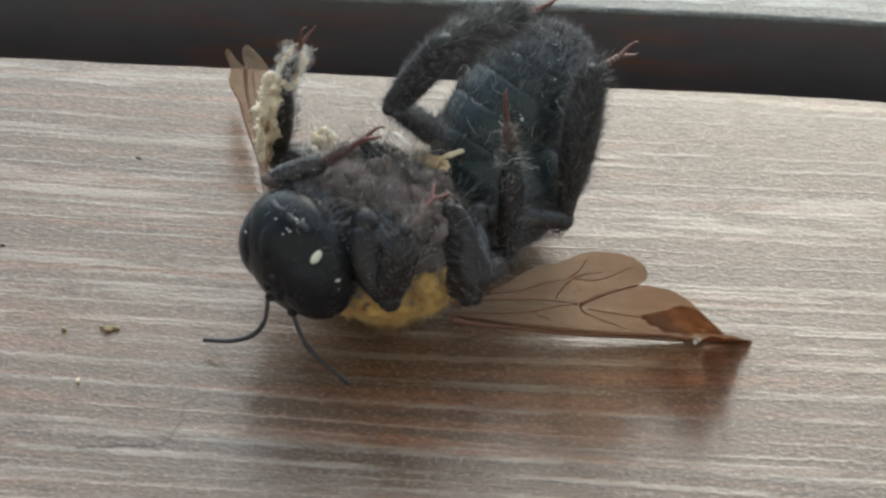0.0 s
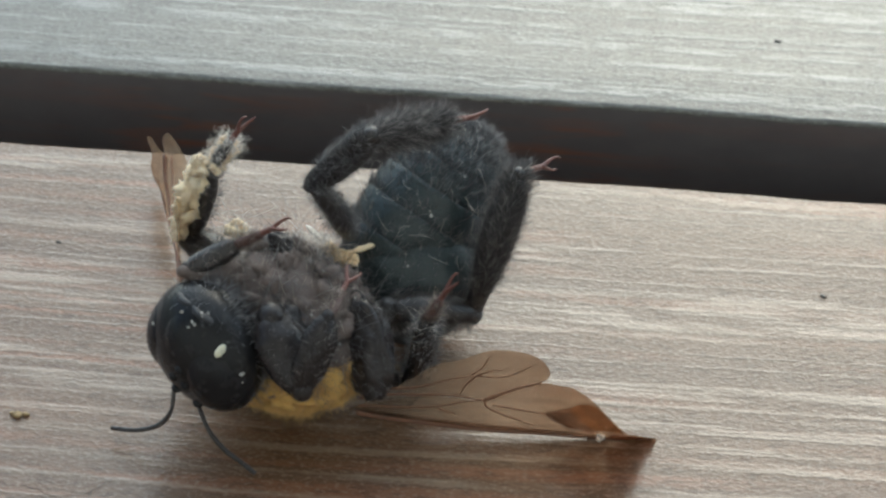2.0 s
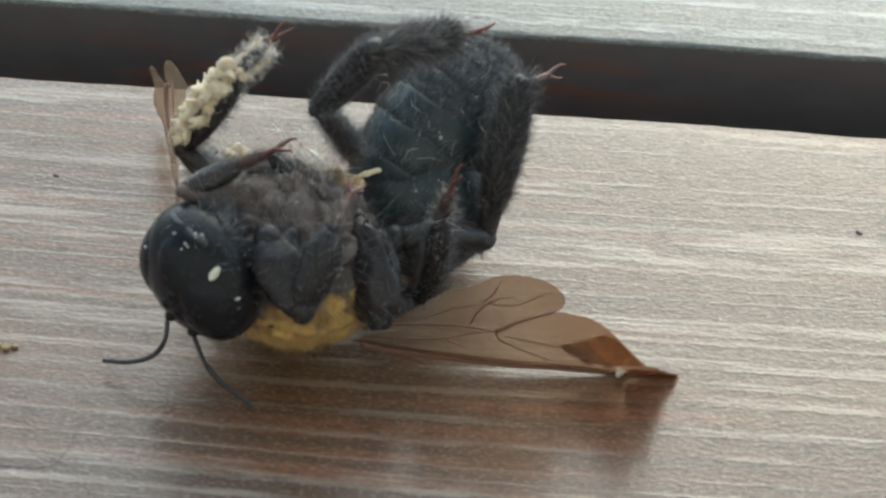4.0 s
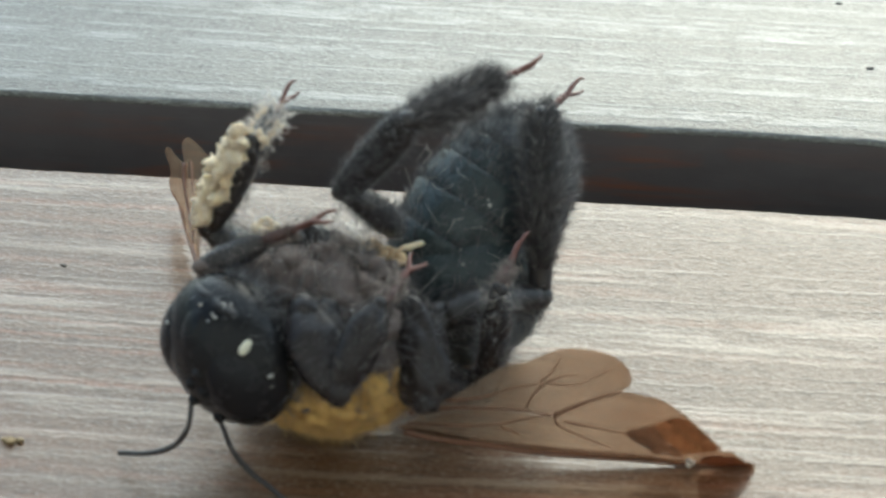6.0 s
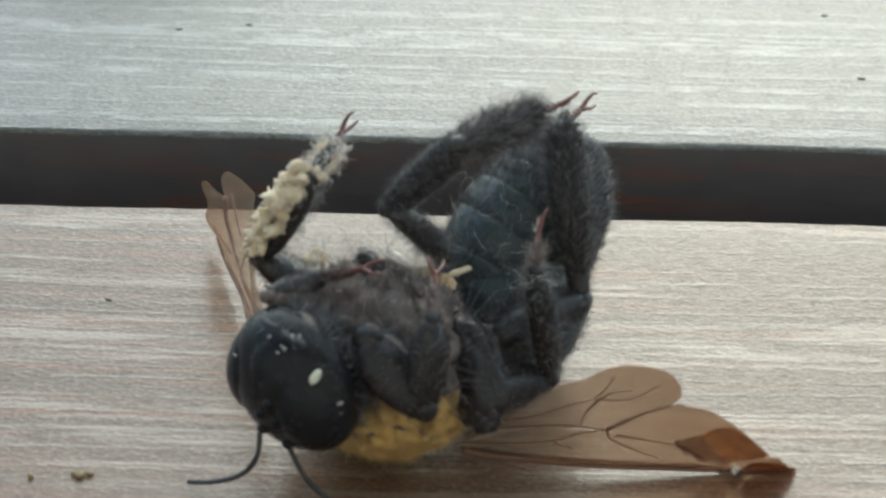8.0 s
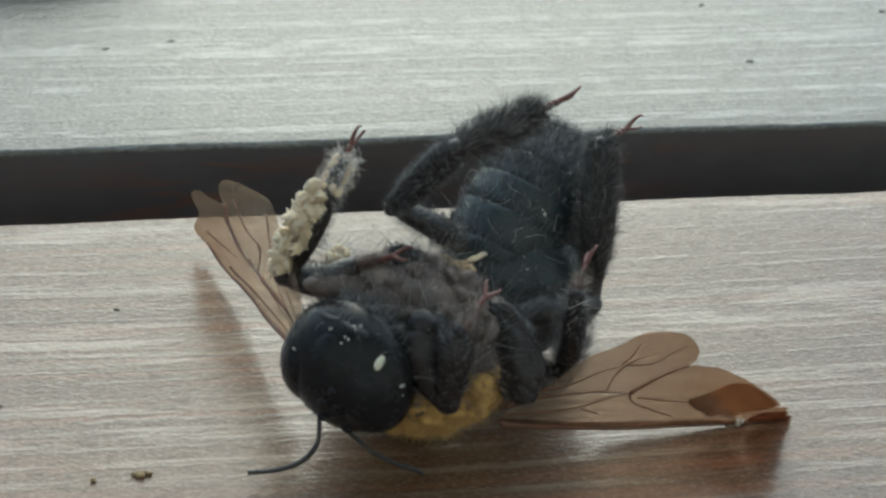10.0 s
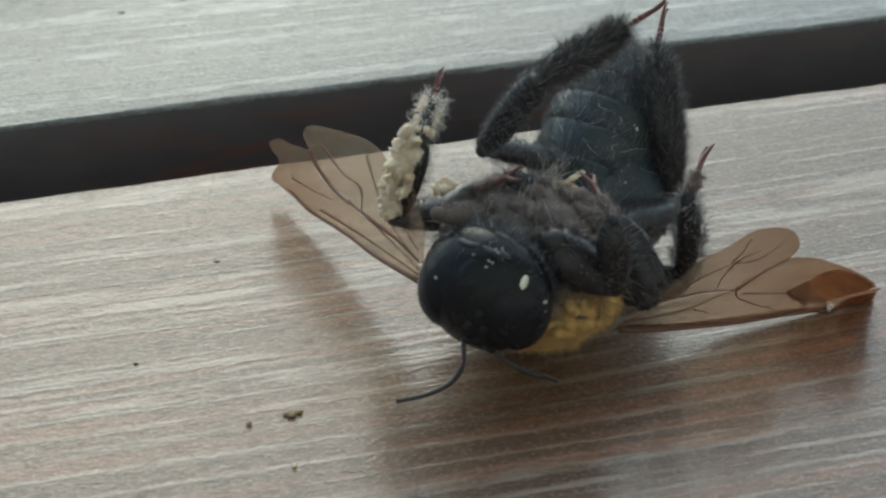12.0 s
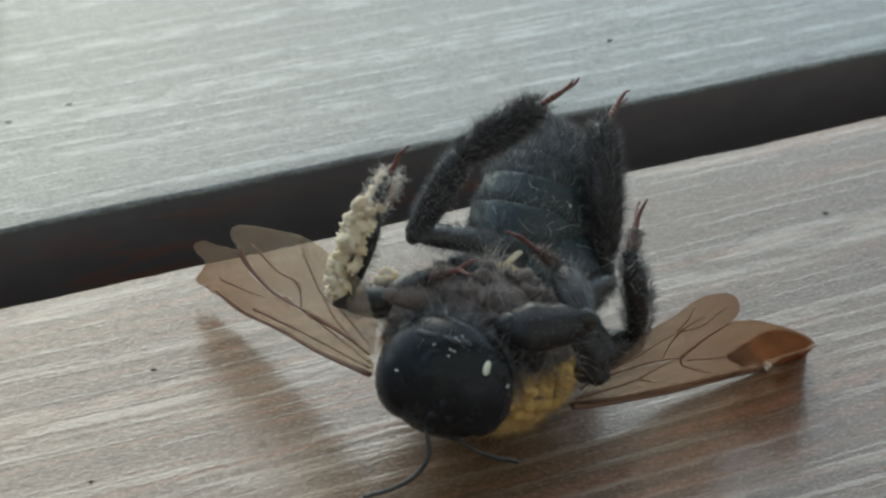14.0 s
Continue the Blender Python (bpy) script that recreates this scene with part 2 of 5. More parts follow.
def ellipsoid(shape, centre, axes, radii, nu=28, nv=18, slot=0, warp=None):
    """axes: rows are unit vectors; the first is the pole. warp(u, unit) gives a factor on the radius."""
    axes, radii = np.asarray(axes, float), np.asarray(radii, float)
    verts = []
    for i in range(nv + 1):
        th = math.pi * (i + 0.001) / (nv + 0.002)
        for j in range(nu):
            ph = 2 * math.pi * j / nu
            u = np.array((math.cos(th), math.sin(th) * math.cos(ph), math.sin(th) * math.sin(ph)))
            k = warp(u) if warp else 1.0
            verts.append(np.asarray(centre) + (u * radii * k) @ axes)
    faces = ring_faces(nv + 1, nu)
    faces.append(tuple(range(nu))[::-1])
    faces.append(tuple(range(nv * nu, (nv + 1) * nu)))
    shape.add(verts, faces, slot)


def tube(shape, path, radii, n=8, slot=0, flat=1.0):
    """A tapered tube along a path, with closed ends."""
    path = np.asarray(path, float)
    radii = np.broadcast_to(np.asarray(radii, float), (len(path),))
    ref = np.array((0.3, 0.2, 0.93))
    if abs(np.dot(path[-1] - path[0], ref)) > 0.9 * np.linalg.norm(path[-1] - path[0]):
        ref = np.array((0.93, 0.3, 0.1))
    verts = []
    for i, p in enumerate(path):
        z = path[min(i + 1, len(path) - 1)] - path[max(i - 1, 0)]
        z = z / (np.linalg.norm(z) + 1e-9)
        x = np.cross(ref, z)
        x /= np.linalg.norm(x) + 1e-9
        y = np.cross(z, x)
        for j in range(n):
            a = 2 * math.pi * j / n
            verts.append(p + radii[i] * (math.cos(a) * x + flat * math.sin(a) * y))
    faces = ring_faces(len(path), n)
    faces.append(tuple(range(n))[::-1])
    faces.append(tuple(range((len(path) - 1) * n, len(path) * n)))
    shape.add(verts, faces, slot)


def smooth_path(points, steps=6):
    """A Catmull-Rom line through the points."""
    p = np.asarray(points, float)
    p = np.vstack([2 * p[0] - p[1], p, 2 * p[-1] - p[-2]])
    out = []
    for i in range(1, len(p) - 2):
        for s in range(steps):
            t = s / steps
            out.append(0.5 * (2 * p[i] + (p[i + 1] - p[i - 1]) * t + (2 * p[i - 1] - 5 * p[i] + 4 * p[i + 1] - p[i + 2]) * t * t + (3 * p[i] - p[i - 1] - 3 * p[i + 1] + p[i + 2]) * t ** 3))
    out.append(p[-2])
    return np.array(out)


def strands(shape, roots, ways, length, radius, rng, slot=0, bend=0.35, vary=0.4):
    """Tapered, slightly bent hairs: a three-sided base, a middle ring and a tip each."""
    roots, ways = np.asarray(roots, float), np.asarray(ways, float)
    n = len(roots)
    if not n:
        return
    ways = ways + rng.normal(0, 0.18, (n, 3))
    ways /= np.linalg.norm(ways, axis=1)[:, None] + 1e-9
    long = length * (1 + vary * rng.uniform(-1, 1, n))[:, None]
    side = np.cross(ways, rng.normal(0, 1, (n, 3)))
    side /= np.linalg.norm(side, axis=1)[:, None] + 1e-9
    other = np.cross(ways, side)
    curl = (rng.normal(0, bend, (n, 1)) * side + rng.normal(0, bend, (n, 1)) * other) * long
    mid = roots + ways * long * 0.55 + curl * 0.3
    end = roots + ways * long + curl
    verts = np.empty((n, 7, 3))
    for k in range(3):
        a = 2 * math.pi * k / 3
        ring = math.cos(a) * side + math.sin(a) * other
        verts[:, k] = roots + radius * ring
        verts[:, 3 + k] = mid + 0.7 * radius * ring
    verts[:, 6] = end
    faces = []
    for i in range(n):
        b = 7 * i
        faces += [(b, b + 1, b + 4, b + 3), (b + 1, b + 2, b + 5, b + 4), (b + 2, b, b + 3, b + 5), (b + 3, b + 4, b + 6), (b + 4, b + 5, b + 6), (b + 5, b + 3, b + 6)]
    shape.add(verts.reshape(-1, 3), faces, slot)


def on_ellipsoid(centre, axes, radii, n, rng, keep=None):
    """Random places and normals on an ellipsoid; keep(unit) picks the region."""
    u = rng.normal(0, 1, (n * 3, 3))
    u /= np.linalg.norm(u, axis=1)[:, None]
    if keep is not None:
        u = u[keep(u)]
    u = u[:n]
    axes, radii = np.asarray(axes, float), np.asarray(radii, float)
    norm = (u / radii) @ axes
    norm /= np.linalg.norm(norm, axis=1)[:, None]
    return np.asarray(centre) + (u * radii) @ axes, norm


# ---- the deck ----
def board(y0, y1, front=0.3, back=0.55):
    """A deck board along x with rounded upper edges."""
    s = Shape()
    t = 25.0
    prof = [(y0, -t), (y1, -t)]
    for k in range(7):
        a = math.pi / 2 * k / 6
        prof.append((y1 - back + back * math.cos(a), -back + back * math.sin(a)))
    inner = int((y1 - y0) / 4)
    for k in range(1, inner):
        prof.append((y1 - back + (y0 - y1 + back + front) * k / inner, 0.0))
    for k in range(7):
        a = math.pi / 2 * k / 6
        prof.append((y0 + front - front * math.sin(a), -front + front * math.cos(a)))
    xs = np.concatenate([[-2800, -1400, -600, -120], np.arange(-40, 70, 1.0), [120, 600, 1400, 2800]])
    n = len(prof)
    verts = []
    for x in xs:
        for k, (y, z) in enumerate(prof):
            wob = 0.10 * noise.noise((x * 0.12, y * 0.02, 3.1)) + 0.05 * noise.noise((x * 0.6, y * 0.02, 7.7)) if k > 1 else 0.0
            verts.append((x, y + (wob if abs(y - y0) < 1.2 or abs(y - y1) < 1.2 else 0.0), z + 0.3 * wob))
    faces = ring_faces(len(xs), n)
    slots = []
    for i in range(len(xs) - 1):
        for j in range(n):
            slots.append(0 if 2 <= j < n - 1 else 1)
    faces.append(tuple(range(n))[::-1])
    faces.append(tuple(range((len(xs) - 1) * n, len(xs) * n)))
    s.add(verts, faces)
    s.slots = slots + [1, 1]
    return s


GAP = 6.44
deck = []
for i in range(-7, 14):
    y0 = GAP + i * (138.0 + GAP)
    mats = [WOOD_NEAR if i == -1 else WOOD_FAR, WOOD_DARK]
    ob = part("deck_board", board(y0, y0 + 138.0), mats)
    tagged(ob, "weathered stained wooden deck board with ridged grain", "board", "deck boards", "structure")
    deck.append(ob)

def crack(points, width):
    """A fine dark crack: a thin flat sliver on the board, the crack's shade in its colour."""
    g = np.random.default_rng(len(points))
    path = smooth_path([(x, y, 0.012) for x, y in points], 8)
    path[:, :2] += g.normal(0, 0.035, (len(path), 2))
    s = Shape()
    tube(s, path, np.linspace(width, width * 0.4, len(path)), 5, 0, 0.3)
    part("crack", s, DIRT_CRACK, deck[6], "fine dark crack")


crack(((0.3, -27.2), (2.3, -26.95), (3.9, -26.7), (4.5, -25.4), (4.65, -24.3), (5.6, -23.3)), 0.022)
crack(((1.5, -24.05), (3.2, -24.65), (4.65, -24.35)), 0.018)

s = Shape()
for x in (-2430, -2030, -1630, -1230, -830, -430, -10, 400, 800, 1200, 1600, 2000, 2400):
    s.add([(x + dx, y, z) for dx in (-20, 20) for y in (-1000, 2000) for z in (-165, -27)], [(0, 1, 3, 2), (4, 6, 7, 5), (0, 4, 5, 1), (2, 3, 7, 6), (0, 2, 6, 4), (1, 5, 7, 3)])
tagged(part("joist", s, WOOD_DARK), "dark wooden joists under the deck", "joist", "", "structure")
s = Shape()
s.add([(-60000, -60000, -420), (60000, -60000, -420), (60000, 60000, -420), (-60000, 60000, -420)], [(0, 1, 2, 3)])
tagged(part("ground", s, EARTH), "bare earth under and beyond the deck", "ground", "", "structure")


def slab(name, lo, hi, mat, label):
    v = [(x, y, z) for x in (lo[0], hi[0]) for y in (lo[1], hi[1]) for z in (lo[2], hi[2])]
    f = [(0, 1, 3, 2), (4, 6, 7, 5), (0, 4, 5, 1), (2, 3, 7, 6), (0, 2, 6, 4), (1, 5, 7, 3)]
    return tagged(part(name, Shape().add(v, f), mat, None, "", False), label, name.split("_")[0], "", "structure")


# Unseen wall and ceiling, added behind and above the camera to shape light; open ahead.
slab("wall_house", (-3000, -1100, -400), (3000, -980, 2600), WALL, "unseen painted wall added behind the deck to bounce light")
slab("ceiling", (-3000, -980, 2400), (3000, -250, 2480), PAINT, "unseen painted ceiling added to screen and bounce light")


# ---- the bee ----
AX = np.array((0.72, 0.694, 0.0))
SD = np.array((0.694, -0.72, 0.0))
UP = np.array((0.0, 0.0, 1.0))
BASE = np.array((13.0, -16.0, 0.0))
rng = np.random.default_rng(5)

bee = tagged(new("carpenter_bee"), "black carpenter bee with yellow thorax lying on its back", "bee")
bee.location = mm(*BASE)


def bee_part(name, shape, mats, label="", parent=None):
    shape.verts = [v - BASE for v in shape.verts]
    return part(name, shape, mats, bee if parent is None else parent, label)


# Thorax: dusty brown below (turned up), yellow on the back (turned down).
THX, THX_R = np.array((12.3, -17.1, 3.95)), (3.4, 4.1, 3.5)
FR = np.array((AX, SD, UP))
s = Shape()
ellipsoid(s, THX, FR, THX_R, 48, 32, 0, lambda u: 1 + 0.11 * noise.noise(Vector(u * 2.6)) + 0.05 * noise.noise(Vector(u * 7.0)))
roots, norms = on_ellipsoid(THX, FR, THX_R, 5200, rng, lambda u: u[:, 2] > -0.15)
tuft = np.array([noise.noise_vector(Vector(p * 0.8)) for p in roots])
strands(s, roots, norms * 0.25 + tuft * 1.5, 0.55, 0.012, rng, 1, 1.2)
roots, norms = on_ellipsoid(THX, FR, (3.5, 4.2, 3.6), 900, rng, lambda u: u[:, 2] > 0.0)
strands(s, roots, norms * 0.35 + rng.normal(0, 0.6, roots.shape), 0.95, 0.016, rng, 2, 1.6)
for p in on_ellipsoid(THX, FR, THX_R, 110, rng, lambda u: (u[:, 2] > 0.1) & ((u[:, 1] < 0.5) | (u[:, 2] > 0.55)))[0]:
    if np.linalg.norm(p - np.array((14.0, -15.0, 6.3))) < 1.3:
        continue
    ellipsoid(s, p, np.linalg.qr(rng.normal(0, 1, (3, 3)))[0], rng.uniform(0.2, 0.65, 3), 14, 10, 0, lambda u: 1 + 0.7 * noise.noise(Vector(u * 3.2 + p)))
thorax = bee_part("thorax", s, [BELLY, FUR_BROWN, FUR_GREY], "dusty brown fuzzy underside of the chest")
# Matted yellow hair on the back, in soft clumps.
s = Shape()
for p in on_ellipsoid(THX, FR, (3.3, 4.05, 3.35), 280, rng, lambda u: (u[:, 2] < -0.02) | ((u[:, 1] > 0.65) & (u[:, 2] < 0.14)))[0]:
    ellipsoid(s, p, np.linalg.qr(rng.normal(0, 1, (3, 3)))[0], rng.uniform(0.28, 0.5, 3), 12, 8, 0, lambda u: 1 + 0.3 * noise.noise(Vector(u * 2.4 + p)))
roots, norms = on_ellipsoid(THX, FR, (3.62, 4.36, 3.68), 30000, rng, lambda u: (u[:, 2] < 0.02) | ((u[:, 1] > 0.6) & (u[:, 2] < 0.22)))
clump = np.array([noise.noise_vector(Vector(p * 1.1)) for p in roots])
strands(s, roots - 0.2 * norms, norms * 0.5 + clump * 1.7, 0.4, 0.014, rng, 1, 0.7)
tagged(bee_part("yellow_fur", s, [FELT, FUR_YELLOW], "matted bright yellow hair on the back", thorax), kind="stuff")
# Dark folded plates where the legs leave the chest, and a pale tuft beside them.
for place, turn, radii in (((12.25, -16.1, 7.1), (-0.7, 0.5, 0.9), (1.35, 0.55, 0.5)), ((16.05, -19.1, 4.95), (-0.3, 0.8, 0.9), (2.3, 1.2, 0.95)), ((12.75, -19.95, 5.95), (0.3, -0.5, -0.8), (1.35, 1.0, 0.95))):
    way = np.array(turn) / np.linalg.norm(turn)
    side = np.cross(way, (0.2, 0.9, 0.3))
    side /= np.linalg.norm(side)
    s = Shape()
    ellipsoid(s, np.array(place), np.array((way, side, np.cross(way, side))), radii, 40, 28, 0, lambda u: 1 + 0.2 * noise.noise(Vector(u * 1.9 + way)) + 0.07 * noise.noise(Vector(u * 5.0 + way)))
    roots, norms = on_ellipsoid(np.array(place), np.array((way, side, np.cross(way, side))), radii, 420, rng)
    strands(s, roots, norms * 0.4 + rng.normal(0, 0.5, roots.shape), 0.3, 0.012, rng, 1, 0.8)
    bee_part("leg_socket", s, [LEG, FUR_GREY], "smooth black plate at the root of a leg", thorax)

# Abdomen: overlapping plates, curled up and back.
ABD = np.array((17.85, -11.05, 5.2))
A_AX = np.array((0.48, 0.50, 0.72))
A_AX /= np.linalg.norm(A_AX)
A_SD = SD
A_UP = np.cross(A_AX, A_SD)
A_UP *= np.sign(A_UP[2])
AFR, A_R = np.array((A_AX, A_SD, A_UP)), (5.2, 2.85, 3.4)
s = Shape()
ellipsoid(s, ABD, AFR, np.array(A_R) * 0.965, 36, 30)
ROOT, ROOT_R = np.array((17.6, -12.3, 3.5)), (3.4, 3.2, 3.35)
ellipsoid(s, ROOT, FR, ROOT_R, 36, 24, 0, lambda u: 1 + 0.04 * noise.noise(Vector(u * 4.0)))
roots, norms = on_ellipsoid(ROOT, FR, ROOT_R, 2200, rng)
strands(s, roots, norms * 0.4 + A_AX * 0.6, 0.35, 0.011, rng, 1, 0.5)
roots, norms = on_ellipsoid(ABD, AFR, A_R, 9000, rng)
strands(s, roots, norms * 0.35 + A_AX * 0.8, 0.36, 0.011, rng, 1, 0.5)
roots, norms = on_ellipsoid(ABD, AFR, A_R, 3600, rng, lambda u: u[:, 0] > 0.45)
strands(s, roots, norms * 0.5 + A_AX * 0.8, 0.6, 0.011, rng, 2, 0.4)
abdomen = bee_part("abdomen", s, [TEAL, FUR_BLACK, FUR_GREY], "blue-black abdomen fringed with dusty hair")
EDGES = (-0.86, -0.55, -0.22, 0.1, 0.38, 0.62, 0.82, 0.96)
for near, end in zip(EDGES, EDGES[1:]):
    s, n, rows = Shape(), 52, []
    for step, swell in ((0.0, 0.955), (0.1, 0.988), (0.35, 1.0), (0.65, 1.004), (0.9, 1.01), (1.0, 1.008), (1.03, 0.99), (1.03, 0.95)):
        for j in range(n):
            a = 2 * math.pi * j / n
            along = near + (end - near) * step + 0.02 * noise.noise(Vector((math.cos(a) * 1.6, math.sin(a) * 1.6, near * 5)))
            girth = math.sqrt(max(0.02, 1 - min(1.0, along) ** 2)) * (swell + 0.03 * noise.noise(Vector((3 * math.cos(a), 3 * math.sin(a), 6 * along))) + 0.02 * noise.noise(Vector((9 * math.cos(a), 9 * math.sin(a), 18 * along))))
            rows.append(ABD + A_R[0] * along * A_AX + girth * (A_R[1] * math.cos(a) * A_SD + A_R[2] * math.sin(a) * A_UP))
    s.add(rows, ring_faces(8, n))
    plate = bee_part("plate", s, TEAL, "overlapping blue-black plate", abdomen)
    g = np.random.default_rng(40 + int(50 * end))
    lip = np.array([rows[5 * n + int(k)] for k in g.integers(0, n, 320)]) + g.normal(0, 0.07, (320, 3))
    out = lip - ABD - ((lip - ABD) @ A_AX)[:, None] * A_AX
    out /= np.linalg.norm(out, axis=1)[:, None]
    hairs = Shape()
    strands(hairs, lip, out * 0.3 + A_AX * 0.9, 0.42, 0.012, g, 0, 0.5, 0.6)
    tagged(bee_part("fringe", hairs, FUR_GREY, "grey dusted hairs along the plate edges", abdomen), kind="stuff")

# Head, with eyes, face plate and mandibles; the mouth points up.
HD, HD_R = np.array((9.2, -19.85, 5.05)), np.array((2.1, 3.0, 2.85))


def on_head(place, lift=1.0):
    """The place on the head's surface in the direction of a given place."""
    way = np.array(place, float) - HD
    return HD + way * lift / np.linalg.norm((FR @ way) / HD_R)


s = Shape()
ellipsoid(s, HD, FR, HD_R, 44, 30, 0, lambda u: 1 + 0.012 * noise.noise(Vector(u * 3.0)))
head = bee_part("head", s, HEAD, "polished black head")
roots, norms = on_ellipsoid(HD, FR, HD_R, 900, rng, lambda u: (u[:, 0] > 0.2) & (u[:, 2] > -0.6))
s = Shape()
strands(s, roots, norms * 0.6 + 0.5 * AX, 0.7, 0.013, rng, 0, 0.7)
roots, norms = on_ellipsoid(HD, FR, HD_R, 300, rng, lambda u: (u[:, 2] > 0.55) & (u[:, 0] > -0.5))
strands(s, roots, norms * 0.4 + rng.normal(0, 0.4, roots.shape), 0.35, 0.01, rng, 0, 0.7)
tagged(bee_part("head_hair", s, FUR_GREY, "sparse grey hairs", head), kind="stuff")
for side in (-1, 1):
    s = Shape()
    ellipsoid(s, HD + side * 1.3 * SD - 0.12 * AX - 0.05 * UP, np.array((0.97 * UP - 0.24 * side * SD, 0.97 * SD + 0.24 * side * UP, -AX)), (2.25, 1.7, 1.84), 40, 28)
    bee_part("eye", s, EYE, "smooth black compound eye", head)
s = Shape()
ellipsoid(s, HD - 0.72 * AX + 0.55 * UP, np.array((SD, -AX, UP)), (1.4, 1.32, 1.9), 36, 24, 0, lambda u: 1 + 0.02 * noise.noise(Vector(u * 5.0)))
bee_part("face_plate", s, HEAD, "", head)
for side in (-1, 1):
    s = Shape()
    p = [HD - 0.3 * AX + side * 1.3 * SD + 2.15 * UP, HD - 0.6 * AX + side * 0.95 * SD + 2.4 * UP, HD - 0.75 * AX + side * 0.5 * SD + 2.5 * UP, HD - 0.7 * AX + side * 0.05 * SD + 2.6 * UP]
    tube(s, smooth_path(p, 5), np.interp(np.linspace(0, 1, 16), (0, 0.3, 0.8, 1), (0.26, 0.26, 0.2, 0.1)), 14, 0, 0.75)
    bee_part("mandible", s, JAW, "shiny black curved jaw", head)
for spot in ((8.14, -21.95, 5.2), (8.32, -22.18, 4.3), (7.75, -21.62, 4.4)):
    s = Shape()
    ellipsoid(s, on_head(spot, 0.97), FR, (0.22, 0.24, 0.24), 14, 10)
    bee_part("simple_eye", s, EYE, "small dull black bump", head)
for spot in ((7.85, -21.2, 3.3), (8.95, -21.6, 2.95)):
    s = Shape()
    ellipsoid(s, on_head(spot, 0.98), FR, (0.26, 0.26, 0.2), 16, 12)
    bee_part("antenna_socket", s, HEAD, "", head)
# Pale specks for dust, and for glints of light on the mouthparts.
s = Shape()
for spot, n, spread in (((8.0, -20.75, 7.5), 3, 0.22), ((9.3, -20.9, 7.85), 3, 0.3), ((8.7, -21.3, 7.4), 3, 0.25), ((6.66, -19.8, 6.12), 2, 0.1), ((11.2, -22.3, 5.6), 2, 0.4)):
    for k in range(n):
        at = on_head(np.array(spot) + rng.uniform(-spread, spread, 3), 1.01)
        r = 0.02 + 0.08 * rng.random() ** 2
        ellipsoid(s, at, np.linalg.qr(rng.normal(0, 1, (3, 3)))[0], (r * 1.6, r, r * 0.7), 8, 6, 0, lambda u: 1 + 0.5 * noise.noise(Vector(u * 2.0 + at)))
tagged(bee_part("face_dust_glints", s, DUST_GLINT, "pale specks of dust and painted glints on the mouthparts", head), kind="stuff")
# A small pale oval set into the head's surface.
s = Shape()
ellipsoid(s, on_head((10.18, -22.24, 6.9), 0.985), np.array((0.6 * UP + 0.5 * AX, 0.75 * SD - 0.4 * UP, AX)), (0.38, 0.2, 0.27), 14, 10, 0, lambda u: 1 + 0.1 * noise.noise(Vector(u * 3.0)))
bee_part("face_spot", s, PALE, "small pale oval spot", head)

ANT = {
    1: [(7.85, -21.0, 3.35), (7.75, -21.45, 2.45), (7.2, -21.5, 1.6), (6.2, -21.3, 1.0), (5.0, -20.9, 0.6)],
    2: [(8.95, -21.5, 3.0), (9.5, -22.35, 2.25), (10.2, -22.8, 1.6), (10.9, -23.0, 1.1), (11.5, -23.1, 0.55)],
}
feelers = []
for k, pts in ANT.items():
    s = Shape()
    path = smooth_path(np.array(pts) - np.array(pts[0]), 8)
    rad = np.interp(np.linspace(0, 1, len(path)), (0, 0.25, 0.3, 1.0), (0.10, 0.09, 0.115, 0.105))
    rad = rad * (1 + 0.07 * np.cos(np.arange(len(path)) * math.pi))
    tube(s, path, rad, 8)
    ob = part("antenna", s, BLACK, bee, "thin black elbowed antenna")
    ob.location = mm(*(np.array(pts[0]) - BASE))
    feelers.append(ob)


# Wings: thin films in a flat frame, with raised veins.
class Sheet:
    """A plane with an origin and two directions, given in millimetres."""

    def __init__(self, origin, along, across, bow=0.0):
        self.o = np.array(origin, float)
        self.u = np.array(along, float) / np.linalg.norm(along)
        v = np.array(across, float)
        v -= (v @ self.u) * self.u
        self.v = v / np.linalg.norm(v)
        self.n = np.cross(self.u, self.v)
        self.bow = bow

    def at(self, a, b, lift=0.0):
        return self.o + a * self.u + b * self.v + (lift + self.bow * math.sin(a * 0.55) + 0.06 * math.sin(b * 3.1 + a)) * self.n


def film(shape, sheet, outline, slot=0, thick=0.012):
    """A filled outline as a two-sided film with real thickness, cut into a fine mesh."""
    flat = bmesh.new()
    ring = [flat.verts.new((a, b, 0)) for a, b in smooth_closed(outline)]
    flat.faces.new(ring)
    bmesh.ops.triangulate(flat, faces=flat.faces[:])
    for _ in range(4):
        bmesh.ops.subdivide_edges(flat, edges=[e for e in flat.edges if e.calc_length() > 0.4], cuts=1)
        bmesh.ops.triangulate(flat, faces=flat.faces[:])
    flat.verts.index_update()
    pts = [(v.co.x, v.co.y) for v in flat.verts]
    tris = [tuple(v.index for v in f.verts) for f in flat.faces]
    rim = [(e.verts[0].index, e.verts[1].index) for e in flat.edges if len(e.link_faces) == 1]
    n = len(pts)
    verts = [sheet.at(a, b, thick / 2) for a, b in pts] + [sheet.at(a, b, -thick / 2) for a, b in pts]
    faces = tris + [tuple(i + n for i in f[::-1]) for f in tris] + [(a, b, b + n, a + n) for a, b in rim]
    shape.add(verts, faces, slot)
    flat.free()


